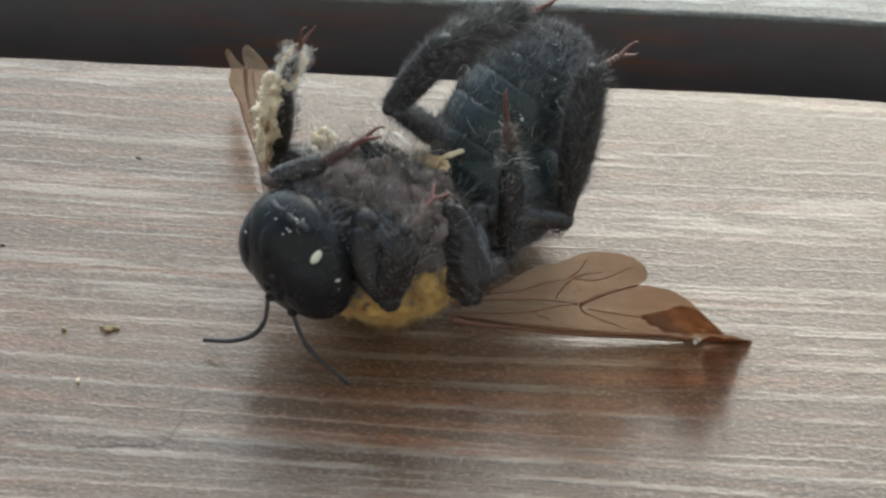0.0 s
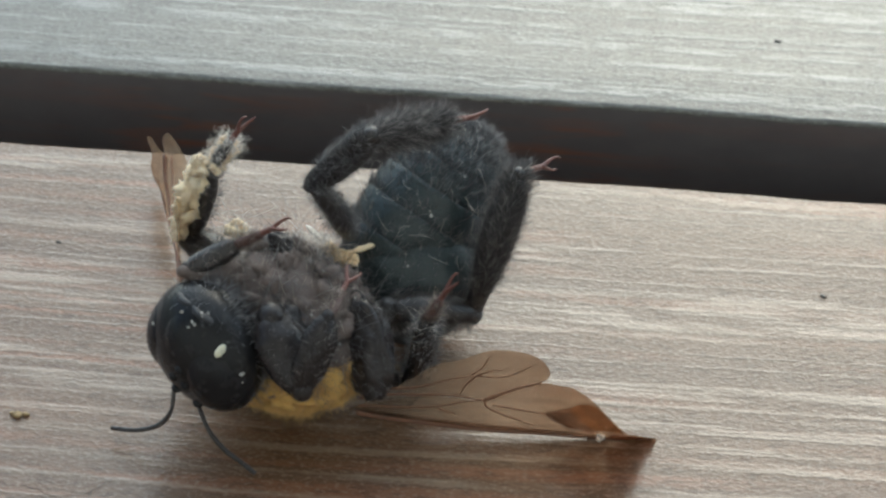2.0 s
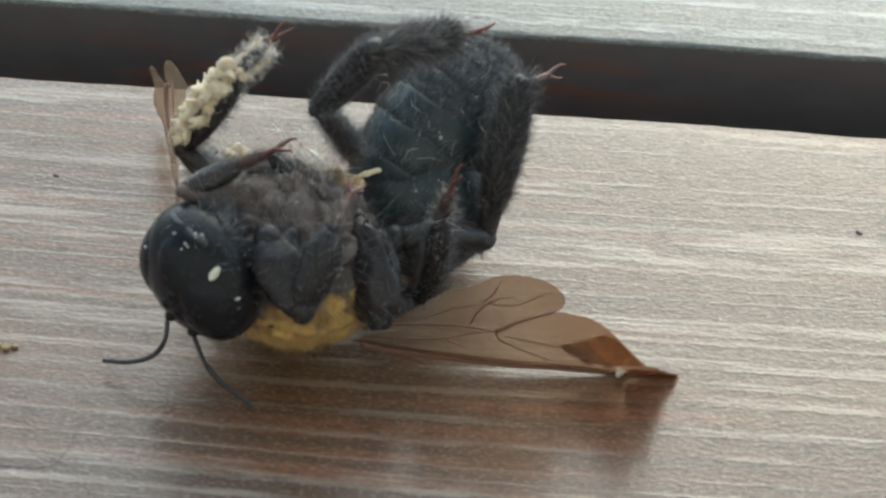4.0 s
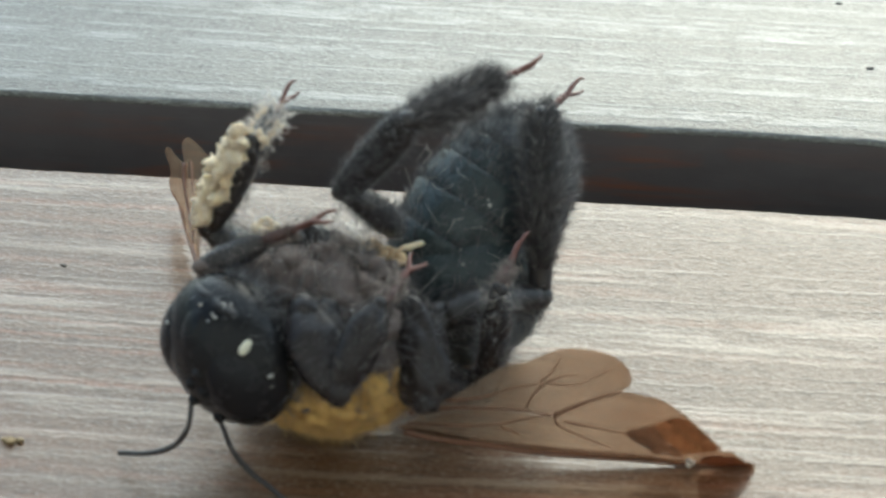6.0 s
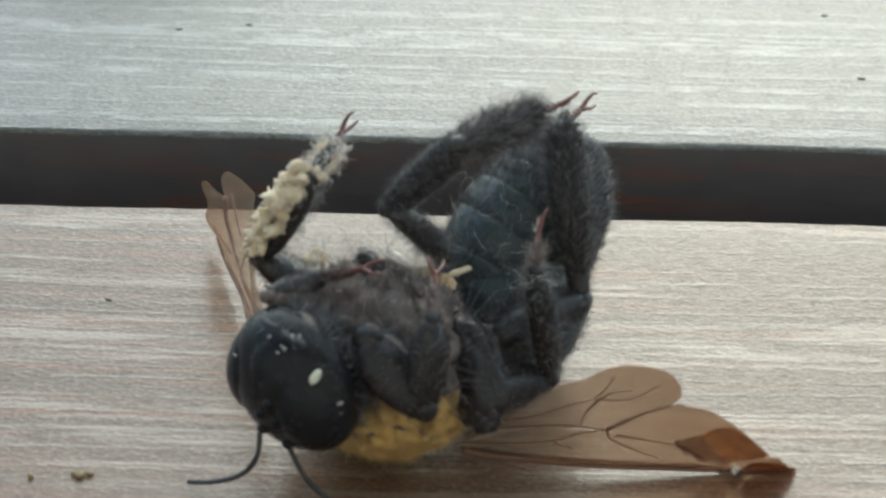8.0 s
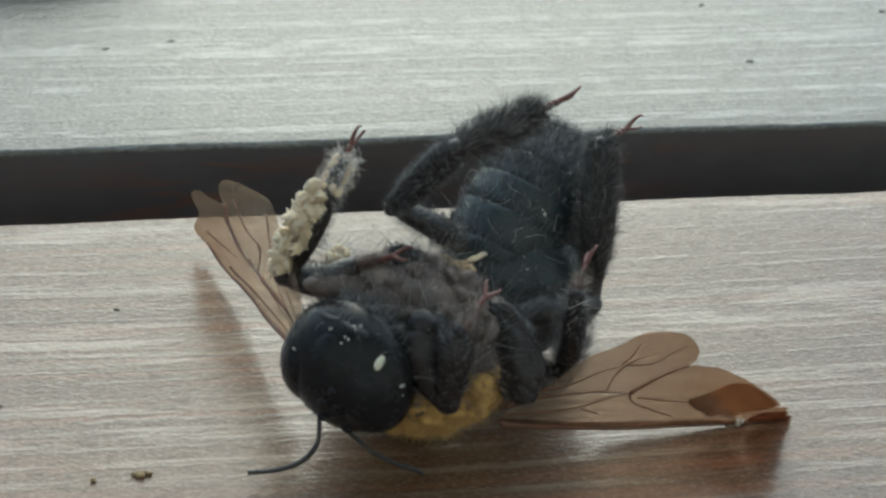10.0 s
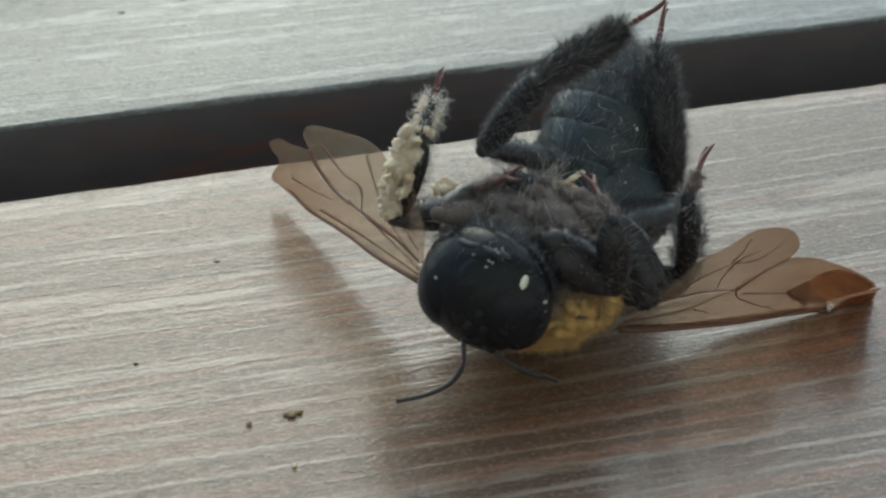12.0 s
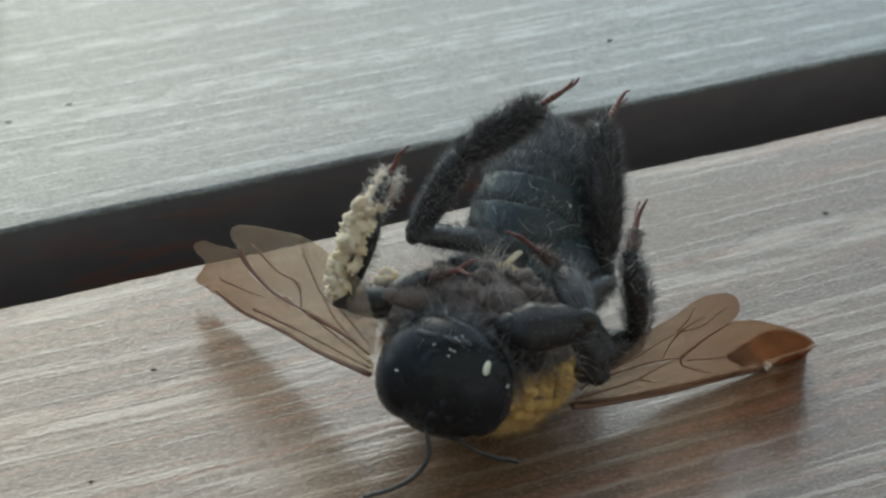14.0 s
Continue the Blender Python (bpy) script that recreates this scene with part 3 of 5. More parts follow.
def smooth_closed(outline, steps=4):
    p = np.asarray(outline, float)
    out = []
    n = len(p)
    for i in range(n):
        a, b, c, d = p[i - 1], p[i], p[(i + 1) % n], p[(i + 2) % n]
        for k in range(steps):
            t = k / steps
            out.append(0.5 * (2 * b + (c - a) * t + (2 * a - 5 * b + 4 * c - d) * t * t + (3 * b - a - 3 * c + d) * t ** 3))
    return [tuple(q) for q in out]


def veins(shape, sheet, lines, slot=0):
    for r, pts in lines:
        path = smooth_path([sheet.at(a, b) for a, b in pts], 5)
        tube(shape, path, np.linspace(0.6 * r + 0.015, 0.28 * r + 0.005, len(path)), 6, slot)


# The wing spread beside the body stands on its front edge.
class CurledSheet:
    """The standing wing: leans over its front edge, and its worn end curls further over."""

    def at(self, a, b, lift=0.0):
        k = min(1.0, max(0.0, (a - 9.6) / 2.8))
        lean = 0.19 + 0.72 * k * k * (3 - 2 * k)
        return np.array((15.4 + a, -18.75 + 0.07 * (a - 11.0) - lean * b + lift + 0.025 * math.sin(b * 2.1 + a), b))


class LiftedSheet:
    """A second layer lying just off another sheet."""

    def __init__(self, sheet, off):
        self.sheet, self.off = sheet, off

    def at(self, a, b, lift=0.0):
        return self.sheet.at(a, b, lift + self.off)


WR = CurledSheet()
HIND_R = [(0.68, 2.39), (2.32, 3.84), (3.71, 5.13), (4.68, 5.53), (5.93, 6.23), (7.11, 6.19), (8.09, 5.73), (8.61, 4.81), (8.33, 4.09), (7.03, 3.48), (5.87, 2.73), (3.22, 2.93), (1.28, 2.44)]
FORE_R = [(0.29, 1.69), (3.13, 0.94), (6.46, 0.40), (9.78, 0.15), (10.60, 0.05), (11.6, 0.04), (12.5, 0.02), (13.65, 0.0), (13.5, 0.45), (13.2, 0.8), (13.0, 1.35), (12.75, 1.75), (12.6, 2.3), (12.4, 2.55), (12.15, 2.5), (11.95, 2.42), (12.08, 2.75), (11.85, 3.1), (11.5, 3.42), (11.0, 3.58), (10.6, 3.6), (10.1, 3.62), (9.04, 3.90), (8.33, 4.03), (7.03, 3.43), (5.87, 2.69), (3.22, 2.89), (1.17, 2.41), (0.39, 2.12)]
VEINS_R = [
    (0.24, [(0.28, 1.65), (1.21, 1.35), (3.63, 0.90), (6.07, 0.47), (8.39, 0.28), (10.60, 0.10)]),
    (0.12, [(10.60, 0.10), (11.6, 0.07), (12.6, 0.06), (13.5, 0.04)]),
    (0.10, [(0.47, 2.64), (1.04, 2.87), (2.92, 2.98), (4.41, 2.98), (5.87, 2.69)]),
    (0.12, [(5.87, 2.69), (7.03, 3.43), (8.28, 4.06)]),
    (0.06, [(0.40, 2.14), (2.39, 2.01), (3.73, 2.09), (4.99, 2.55), (5.87, 2.69)]),
    (0.05, [(3.88, 1.96), (4.64, 1.54)]),
    (0.06, [(5.87, 2.69), (6.01, 2.21), (6.35, 1.92), (7.32, 1.31), (8.13, 0.90)]),
    (0.045, [(6.26, 2.36), (7.74, 1.95), (8.85, 1.63), (9.98, 0.78)]),
]
HIND_VEINS_R = [
    (0.05, [(1.81, 3.35), (3.11, 3.60), (4.32, 4.13), (5.46, 4.42)]),
    (0.05, [(5.46, 4.42), (5.02, 3.74), (4.79, 3.03)]),
    (0.035, [(5.26, 4.49), (5.66, 5.00), (5.96, 5.83)]),
    (0.035, [(5.46, 4.42), (6.06, 4.81), (6.72, 4.92)]),
    (0.04, [(5.46, 4.42), (6.63, 4.39), (7.83, 5.22)]),
]
# The other wing reaches back over the board edge.
class TwistedSheet(Sheet):
    """A standing wing whose rear half turns back out of the plane of its front half."""

    def at(self, a, b, lift=0.0):
        back = 0.5 * max(0.0, b - 2.0) * min(1.0, max(0.0, a / 4.0))
        return super().at(a, b, lift + -0.165 * b * math.tanh((a - 9.5) / 3)) + back * np.array((0.42, 0.83, -0.37))


WL = TwistedSheet((7.662, -15.683, 2.721), (-0.222, 0.950, -0.221), (-0.271, 0.157, 0.950))
FORE_L = [(0.14, -0.02), (1.98, -0.09), (4.27, 0.08), (6.71, 0.05), (9.16, 0.15), (10.58, 0.32), (11.56, 0.60), (12.42, 0.75), (12.42, 1.14), (13.08, 1.09), (13.03, 1.53), (11.67, 2.65), (11.91, 3.23), (11.75, 3.78), (10.80, 4.16), (9.98, 4.00), (8.96, 3.88), (8.50, 3.22), (7.29, 2.18), (5.07, 1.96), (2.42, 1.53), (-0.14, 0.99)]
HIND_L = [(-0.26, 1.08), (2.40, 1.59), (4.95, 2.05), (7.03, 2.39), (8.29, 3.32), (8.80, 4.00), (8.86, 4.84), (8.36, 5.22), (7.38, 5.35), (5.72, 5.43), (3.47, 5.52), (1.67, 5.49), (0.38, 5.33), (-0.47, 4.92), (-1.06, 3.90), (-0.99, 2.41)]
VEINS_L = [
    (0.20, [(0.12, 0.07), (3.79, 0.09), (6.65, 0.19), (9.99, 0.46), (11.85, 1.02)]),
    (0.20, [(8.74, 3.95), (8.18, 3.20), (6.83, 2.22), (4.12, 2.02)]),
    (0.16, [(4.12, 2.02), (1.48, 1.61), (-0.20, 1.20)]),
    (0.08, [(5.90, 2.25), (3.33, 1.57), (-0.06, 0.68)]),
    (0.10, [(8.76, 0.91), (4.56, 0.67), (0.03, 0.38)]),
    (0.06, [(7.74, 4.33), (6.04, 3.44), (4.69, 3.11), (4.64, 2.14)]),
    (0.06, [(3.91, 4.86), (3.33, 3.79), (2.83, 3.19), (1.16, 2.67), (-0.38, 1.80)]),
    (0.05, [(5.02, 3.24), (4.69, 2.83), (4.57, 2.08)]),
    (0.05, [(2.83, 3.19), (2.01, 2.13), (0.58, 1.57)]),
    (0.05, [(10.59, 2.15), (9.23, 1.81), (7.44, 1.81)]),
]
for sheet, sheets, lines in ((WR, (("forewing", FORE_R, WING), ("hindwing", HIND_R, WING)), (VEINS_R, HIND_VEINS_R)), (WL, (("forewing", FORE_L, WING), ("hindwing", HIND_L, WING)), (VEINS_L,))):
    made = []
    for name, outline, film_mat in sheets:
        s = Shape()
        film(s, sheet, outline)
        made.append(bee_part(name, s, film_mat, "smoky brown transparent wing"))
    for owner, group in zip(made, lines):
        for line in group:
            s = Shape()
            veins(s, sheet, [line])
            bee_part("vein", s, VEIN, "dark brown wing vein", owner)
    if sheet is WR:
        for lift, name, mat, label, outline in (
                (-0.04, "front_border", WING_DARK, "dark brown band along the front edge", [(0.3, 1.66), (3.13, 0.96), (6.46, 0.43), (9.78, 0.18), (11.4, 0.08), (11.4, 0.32), (9.78, 0.52), (6.46, 0.82), (3.1, 1.32), (0.3, 1.95)]),
                (-0.055, "wing_fold", WING_ORANGE, "orange-brown turned-over fold", [(9.7, 2.1), (10.1, 2.75), (10.7, 3.4), (11.4, 3.3), (11.85, 2.9), (11.9, 2.45), (11.7, 1.8), (10.9, 0.95), (10.2, 1.4)]),
                (-0.07, "wing_crease", WING_DARK, "dark crease beside the fold", [(8.6, 1.9), (9.1, 2.05), (9.65, 2.3), (9.8, 1.9), (10.2, 1.4), (10.5, 1.2), (10.85, 0.85), (10.7, 0.55), (10.2, 0.75), (9.8, 0.65), (9.4, 1.05), (9.0, 1.3)]),
                (-0.085, "torn_tip", WING_RUST, "rust-brown torn tip", [(11.55, 0.3), (12.5, 0.08), (13.55, 0.05), (13.4, 0.45), (13.1, 0.8), (12.9, 1.35), (12.55, 1.85), (12.0, 1.75), (11.6, 1.1)])):
            s = Shape()
            film(s, LiftedSheet(sheet, lift), outline)
            bee_part(name, s, mat, label, made[0])


# Legs: each of thigh, shin and foot along its own z, hairs on the shin and foot.
def segment(length, profile, mats, hair_n=0, hair_len=0.6, lean=0.5, seed=1, radius=0.02, flat=0.8, part_hair=(0.0, 1.0)):
    s = Shape()
    k = np.linspace(0, 1, 15)
    rad = np.interp(k, [p[0] for p in profile], [p[1] for p in profile])
    path = np.stack([0.04 * length * np.sin(math.pi * k), 0 * k, length * k], 1)
    tube(s, path, rad, 12, 0, flat)
    for end, way in ((0, -1), (-1, 1)):
        ellipsoid(s, path[end], np.array(((0, 0, 1), (1, 0, 0), (0, 1, 0))), (0.95 * rad[end], rad[end], flat * rad[end]), 12, 8)
    g = np.random.default_rng(seed)
    if hair_n:
        kk = g.uniform(*part_hair, hair_n)
        a = g.uniform(0, 2 * math.pi, hair_n)
        rr = np.interp(kk, k, rad) * 0.95
        roots = np.stack([rr * np.cos(a) + 0.04 * length * np.sin(math.pi * kk), rr * np.sin(a) * flat, kk * length], 1)
        ways = np.stack([np.cos(a), np.sin(a), np.full(hair_n, lean)], 1)
        tuft = np.array([noise.noise_vector(Vector(p * 1.8 + seed)) for p in roots])
        strands(s, roots, ways + 0.8 * tuft, hair_len, radius, g, 1, 0.4, 0.65)
    return s


def claws(s, z, size, slot):
    for side in (-1, 1):
        p = [(0, 0, z - 0.2), (side * size * 0.35, 0.0, z + size * 0.4), (side * size * 0.55, size * 0.1, z + size), (side * size * 0.45, size * 0.25, z + size * 1.3)]
        tube(s, smooth_path(p, 4), np.linspace(0.11, 0.035, 13), 6, slot)


def toes(s, z0, z1, r, slot):
    """Small rust-red joints and a pair of claws at the end of a foot."""
    n = 4
    step = (z1 - z0 - 0.45) / n
    for i in range(n):
        a = z0 + i * step
        tube(s, [(0, 0, a), (0, 0, a + step * 0.5), (0, 0, a + step * 0.92)], (r * 0.94, r * 1.0, r * 1.02), 8, slot)
    tube(s, [(0, 0, z1 - 0.5), (0, 0, z1 - 0.25), (0, 0, z1 - 0.1)], (r * 0.8, r * 0.9, r * 0.7), 8, slot)
    claws(s, z1 - 0.1, 0.62, slot)


LEG_SIZES = {
    'LH': (4.51, 4.38, 5.76),
    'RH': (3.98, 7.05, 1.99),
    'RM': (3.99, 5.32, 2.09),
    'RF': (3.25, 3.45, 2.59),
    'LM': (2.47, 4.92, 2.31),
    'LF': (3.04, 2.47, 2.62),
}
LEG_LABEL = {
    'LH': "black hind leg with a brush of black hair", 'RH': "stout black hind leg with a brush of black hair",
    'RM': "black middle leg with grey-tipped hair and a rust-red foot", 'RF': "glossy black front leg with a rust-red foot",
    'LM': "middle leg crusted with cream pollen and white fluff", 'LF': "dusty brown front leg folded over the chest",
}
CRUST_WAY = 3.05
legs = {}
for key, (a, b, c) in LEG_SIZES.items():
    hind = key[1] == 'H'
    kind = {'H': "hind_leg", 'M': "middle_leg", 'F': "front_leg"}[key[1]]
    thick = {'LF': 0.95, 'LH': 0.92, 'RH': 1.4, 'RF': 1.55, 'RM': 1.35}.get(key, 1.2)
    fuzz = {'LH': 900, 'RH': 1800, 'RF': 330, 'RM': 330, 'LF': 330}.get(key, 380)
    glossy = key in ('RF', 'RM')
    thigh = part(kind, segment(a, [(0, 0.5 * thick), (0.3, 0.75 * thick), (0.75, 0.62 * thick), (1, 0.4 * thick)], None, fuzz, {'LF': 0.16, 'RF': 0.26, 'RM': 0.26}.get(key, 0.36), 0.4, 3, 0.012), [LEG if glossy else BELLY if key == 'LF' else BLACK, FUR_GREY if key == 'LH' else FUR_BROWN if key == 'LF' else FUR_BLACK], bee, LEG_LABEL[key])
    if key == 'RH':
        shin = segment(b, [(0, 0.42), (0.25, 0.55), (0.45, 0.82), (0.65, 0.88), (0.9, 0.7), (1, 0.35)], None, 5200, 0.55, 1.3, 4, 0.01, part_hair=(0.15, 1.0))
    elif key == 'LH':
        shin = segment(b, [(0, 0.48), (0.3, 0.66), (0.8, 0.74), (1, 0.5)], None, 2600, 0.34, 0.8, 5, 0.012)
    else:
        wide = {'RF': 1.2, 'LF': 0.78}.get(key, 1.0)
        shin = segment(b, [(0, 0.42 * wide), (0.3, 0.66 * wide), (0.75, 0.68 * wide), (1, 0.36)], None, {'RF': 500, 'LF': 330}.get(key, 1500), 0.2 if key == 'LF' else 0.4, 1.1, 6, 0.012)
    if key == 'RM':
        g = np.random.default_rng(15)
        tips = np.stack([g.normal(0, 0.3, 90), g.normal(0, 0.3, 90), g.uniform(0.8, 1.0, 90) * b], 1)
        strands(shin, tips, g.normal(0, 1, (90, 3)) + np.array((0, 0, 0.6)), 0.5, 0.012, g, 2, 1.3)
    shin = part("tibia", shin, [LEG if glossy else BLACK, FUR_GREY if key in ('RM', 'LM', 'LH') else FUR_BROWN if key == 'LF' else FUR_BLACK, FUR_WHITE], thigh)
    if key == 'LH':
        s = segment(c * 0.74, [(0, 0.44), (0.3, 0.7), (0.8, 0.66), (1, 0.32)], None, 4200, 0.6, 1.4, 7, 0.011)
        toes(s, c * 0.73, c, 0.14, 2)
    elif hind:
        s = segment(c * 0.3, [(0, 0.3), (1, 0.24)], None, 120, 0.5, 0.8, 8)
        toes(s, c * 0.25, c, 0.15, 2)
    else:
        s = segment(c * 0.58, [(0, 0.26), (0.4, 0.31), (1, 0.22)], None, 420, 0.2 if key == 'LF' else 0.32, 0.8, 9, 0.012)
        s.slots = [3 if q == 0 else q for q in s.slots]
        toes(s, c * 0.54, c, 0.13, 2)
    foot = part("tarsus", s, [BLACK, FUR_BROWN if not hind else FUR_BLACK, RUST, BROWN], thigh, "rust-red clawed foot")
    legs[key] = (thigh, shin, foot)

# Cream crust and white fluff on the far middle leg.
shin = legs['LM'][1]
SHIN = LEG_SIZES['LM'][1]
s = segment(SHIN, [(0, 0.34), (0.3, 0.5), (0.75, 0.55), (1, 0.34)], None, 420, 0.4, 0.6, 16, 0.014)
g = np.random.default_rng(21)
for i in range(330):
    k = g.uniform(0.08, 1.02)
    a = CRUST_WAY + g.normal(0, 0.5)
    lump = 0.5 + 0.5 * noise.noise(Vector((k * 7.0, 1.3 * a, 2.0)))
    if lump < 0.46:
        continue
    r = 0.36 + 1.15 * (lump - 0.3) * g.uniform(0.4, 1.0)
    place = np.array((r * math.cos(a), r * math.sin(a), SHIN * k))
    size = g.uniform(0.16, 0.36)
    ellipsoid(s, place, np.linalg.qr(g.normal(0, 1, (3, 3)))[0], (size * g.uniform(0.9, 1.7), size * 0.9, size * g.uniform(0.5, 0.8)), 12, 8, 2, lambda u: 1 + 0.8 * noise.noise(Vector(u * 2.6 + place)))


def fluff(s, count, z0, z1, spread, slot):
    """Curly white threads."""
    for i in range(count):
        a, z = g.uniform(0, 2 * math.pi), g.uniform(z0, z1)
        p = np.array((0.35 * math.cos(a), 0.35 * math.sin(a), z))
        way = np.array((math.cos(a), math.sin(a), g.uniform(-0.2, 1.0)))
        pts = [p]
        for k in range(5):
            way = way + g.normal(0, 0.9, 3)
            way /= np.linalg.norm(way)
            pts.append(pts[-1] + way * spread * g.uniform(0.6, 1.2))
        tube(s, smooth_path(pts, 3), np.linspace(0.011, 0.005, 16), 4, slot)


fluff(s, 40, 0.7 * SHIN, SHIN, 0.2, 3)
shin.data = s.mesh("tibia", [BLACK, FUR_GREY, CRUST, FUR_WHITE])
foot = legs['LM'][2]
s = segment(1.5, [(0, 0.28), (0.5, 0.32), (1, 0.22)], None, 20, 0.3, 0.7, 9)
for i in range(40):
    a = CRUST_WAY + g.normal(0, 1.0)
    turn = np.linalg.qr(g.normal(0, 1, (3, 3)))[0]
    ellipsoid(s, np.array((0.35 * math.cos(a), 0.35 * math.sin(a), g.uniform(0.0, 1.5))), turn, (g.uniform(0.14, 0.3), g.uniform(0.1, 0.2), g.uniform(0.1, 0.18)), 8, 6, 4, lambda u: 1 + 0.5 * noise.noise(Vector(u * 2.3)))
toes(s, 1.2, 2.41, 0.15, 2)
fluff(s, 330, 0.0, 1.8, 0.17, 3)
foot.data = s.mesh("tarsus", [BLACK, FUR_GREY, RUST, FUR_WHITE, CRUST])
tagged(foot, "foot wrapped in white fluff")

# Crumbs and dirt on the boards.
def crumb(name, place, size, mat, label, seed, lumps=3):
    s = Shape()
    g = np.random.default_rng(seed)
    for i in range(lumps):
        off = g.normal(0, 0.5, 3) * np.array(size) * 0.6 if i else np.zeros(3)
        off[2] = abs(off[2]) * 0.3
        r = np.array(size) * g.uniform(0.55, 0.9) * (1.0 if i == 0 else 0.7)
        turn = np.array(((1, 0, 0), (0, 1, 0), (0, 0, 1)))
        ellipsoid(s, off + np.array((0, 0, r[2] * 0.85)), turn, r, 12, 8, 0, lambda u: 1 + 0.35 * noise.noise(Vector(u * 1.9 + seed)))
    ob = part(name, s, mat)
    ob.location = mm(*place)
    return tagged(ob, label, name.split("_")[-1], "debris on the deck")


crumb("crumb", (0.62, -19.9, 0), (0.34, 0.2, 0.2), SEED, "tan plant crumb on the brown board", 3, 4)
crumb("crumb", (-1.33, -20.1, 0), (0.13, 0.11, 0.1), SEED, "tiny tan crumb on the brown board", 4, 2)
crumb("crumb", (-0.18, -23.3, 0), (0.1, 0.18, 0.12), CRUST, "tiny cream splinter on the brown board", 5, 2)
for i, (x, y, r) in enumerate(((0.22, -7.86, 0.2), (-5.06, -14.7, 0.13), (0.8, 17.0, 0.3), (4.45, 17.7, 0.28), (37.4, -7.95, 0.22), (36.4, 13.55, 0.3), (35.4, 20.4, 0.3), (46.0, 19.0, 0.3))):
    crumb("dirt_speck", (x, y, -0.02), (r, r * 0.6, 0.06), DIRT_CRACK, "tiny dark speck of dirt on the board", 30 + i, 2)

s = Shape()
g = np.random.default_rng(12)
for i in range(22):
    k = i / 21
    p = np.array((13.6 + 1.4 * k, -14.35 - 0.25 * k, 6.1 + 0.15 * math.sin(5 * k))) + g.normal(0, 0.15, 3)
    ellipsoid(s, p - BASE, np.linalg.qr(g.normal(0, 1, (3, 3)))[0], (g.uniform(0.2, 0.42), g.uniform(0.12, 0.24), g.uniform(0.06, 0.14)), 10, 8, 0, lambda u: 1 + 0.6 * noise.noise(Vector(u * 2.1 + p)))
tube(s, smooth_path([np.array((15.0, -14.2, 6.1)) - BASE, np.array((15.6, -13.9, 6.15)) - BASE, np.array((16.2, -13.6, 6.3)) - BASE], 5), np.interp(np.linspace(0, 1, 11), (0, 0.2, 0.45, 0.7, 1), (0.1, 0.2, 0.15, 0.19, 0.05)), 8, 1, 0.6)
flake = part("pollen_flake", s, [AMBER, CRUST], bee, "amber flake stuck to the belly")
tagged(flake, kind="stuff")

s = Shape()
for i in range(5):
    ellipsoid(s, np.array((26.55, -19.05, 0.32)) + g.normal(0, 0.1, 3) - BASE, np.linalg.qr(g.normal(0, 1, (3, 3)))[0], g.uniform(0.08, 0.17, 3), 8, 6, 0, lambda u: 1 + 0.4 * noise.noise(Vector(u * 2.3)))
tagged(part("wing_fleck", s, FUR_WHITE, bee, "white fleck caught on the wing edge"), kind="stuff")

# A pale tuft and a bright sliver between the chest and the hind leg.
s = Shape()
for at, count in (((13.4, -15.0, 6.6), 150), ((12.6, -14.4, 6.3), 90), ((9.9, -16.6, 6.9), 110)):
    roots = np.array(at) - BASE + g.normal(0, 0.35, (count, 3)) * np.array((1, 1, 0.6))
    strands(s, roots, np.array((-0.2, -0.3, 1.0)) + g.normal(0, 0.55, (count, 3)), 0.8, 0.011, g, 0, 1.2)
tagged(part("pale_tuft", s, FUR_WHITE, bee, "wispy tufts of pale hair"), kind="stuff")
s = Shape()
ellipsoid(s, np.array((13.1, -13.0, 6.0)) - BASE, np.linalg.qr(np.array(((0.8, 0.2, 0.1), (-0.5, 0.9, 0.2), (-0.5, 0.1, 1.0))))[0].T, (0.5, 0.16, 0.08), 14, 8, 0, lambda u: 1 + 0.25 * noise.noise(Vector(u * 2.0)))
part("white_sliver", s, FUR_WHITE, bee, "bright white sliver stuck to the belly")

# A cream lump with wisps of white thread behind the crusted leg.
s = Shape()
lump = np.array((9.7, -12.9, 5.7)) - BASE
for i in range(12):
    ellipsoid(s, lump + g.normal(0, 0.22, 3), np.linalg.qr(g.normal(0, 1, (3, 3)))[0], g.uniform(0.14, 0.34, 3), 10, 8, 0, lambda u: 1 + 0.4 * noise.noise(Vector(u * 2.3)))
for i in range(46):
    way, pts = g.normal(0, 1, 3) + np.array((-0.5, -0.8, 0.6)), [lump + g.normal(0, 0.4, 3)]
    for k in range(5):
        way = way / np.linalg.norm(way) + g.normal(0, 0.35, 3)
        pts.append(pts[-1] + 0.4 * way / np.linalg.norm(way))
    tube(s, smooth_path(pts, 3), np.linspace(0.012, 0.006, 16), 4, 1)
tagged(part("pollen_lump", s, [CRUST, FUR_WHITE], bee, "cream pollen lump wound with white threads"), kind="stuff")

# Pale flecks of dust and a few stray pale hairs caught on the body.
s = Shape()
for centre, frame_axes, radii, count in ((THX, FR, (3.6, 4.3, 3.7), 90), (ABD, AFR, (5.4, 3.8, 3.7), 24)):
    roots, norms = on_ellipsoid(centre, frame_axes, radii, count, g, lambda u: u[:, 2] > -0.1)
    for p, w in zip(roots, norms):
        turn = np.linalg.qr(np.stack([w, g.normal(0, 1, 3), g.normal(0, 1, 3)], 1))[0].T
        size = g.uniform(0.03, 0.08)
        ellipsoid(s, p - BASE + 0.1 * w, turn, (size * 0.4, size * g.uniform(0.6, 1.6), size), 6, 5, 0)
tagged(part("dust_fleck", s, DUST_GLINT, bee, "pale flecks of dust"), kind="stuff")
s = Shape()
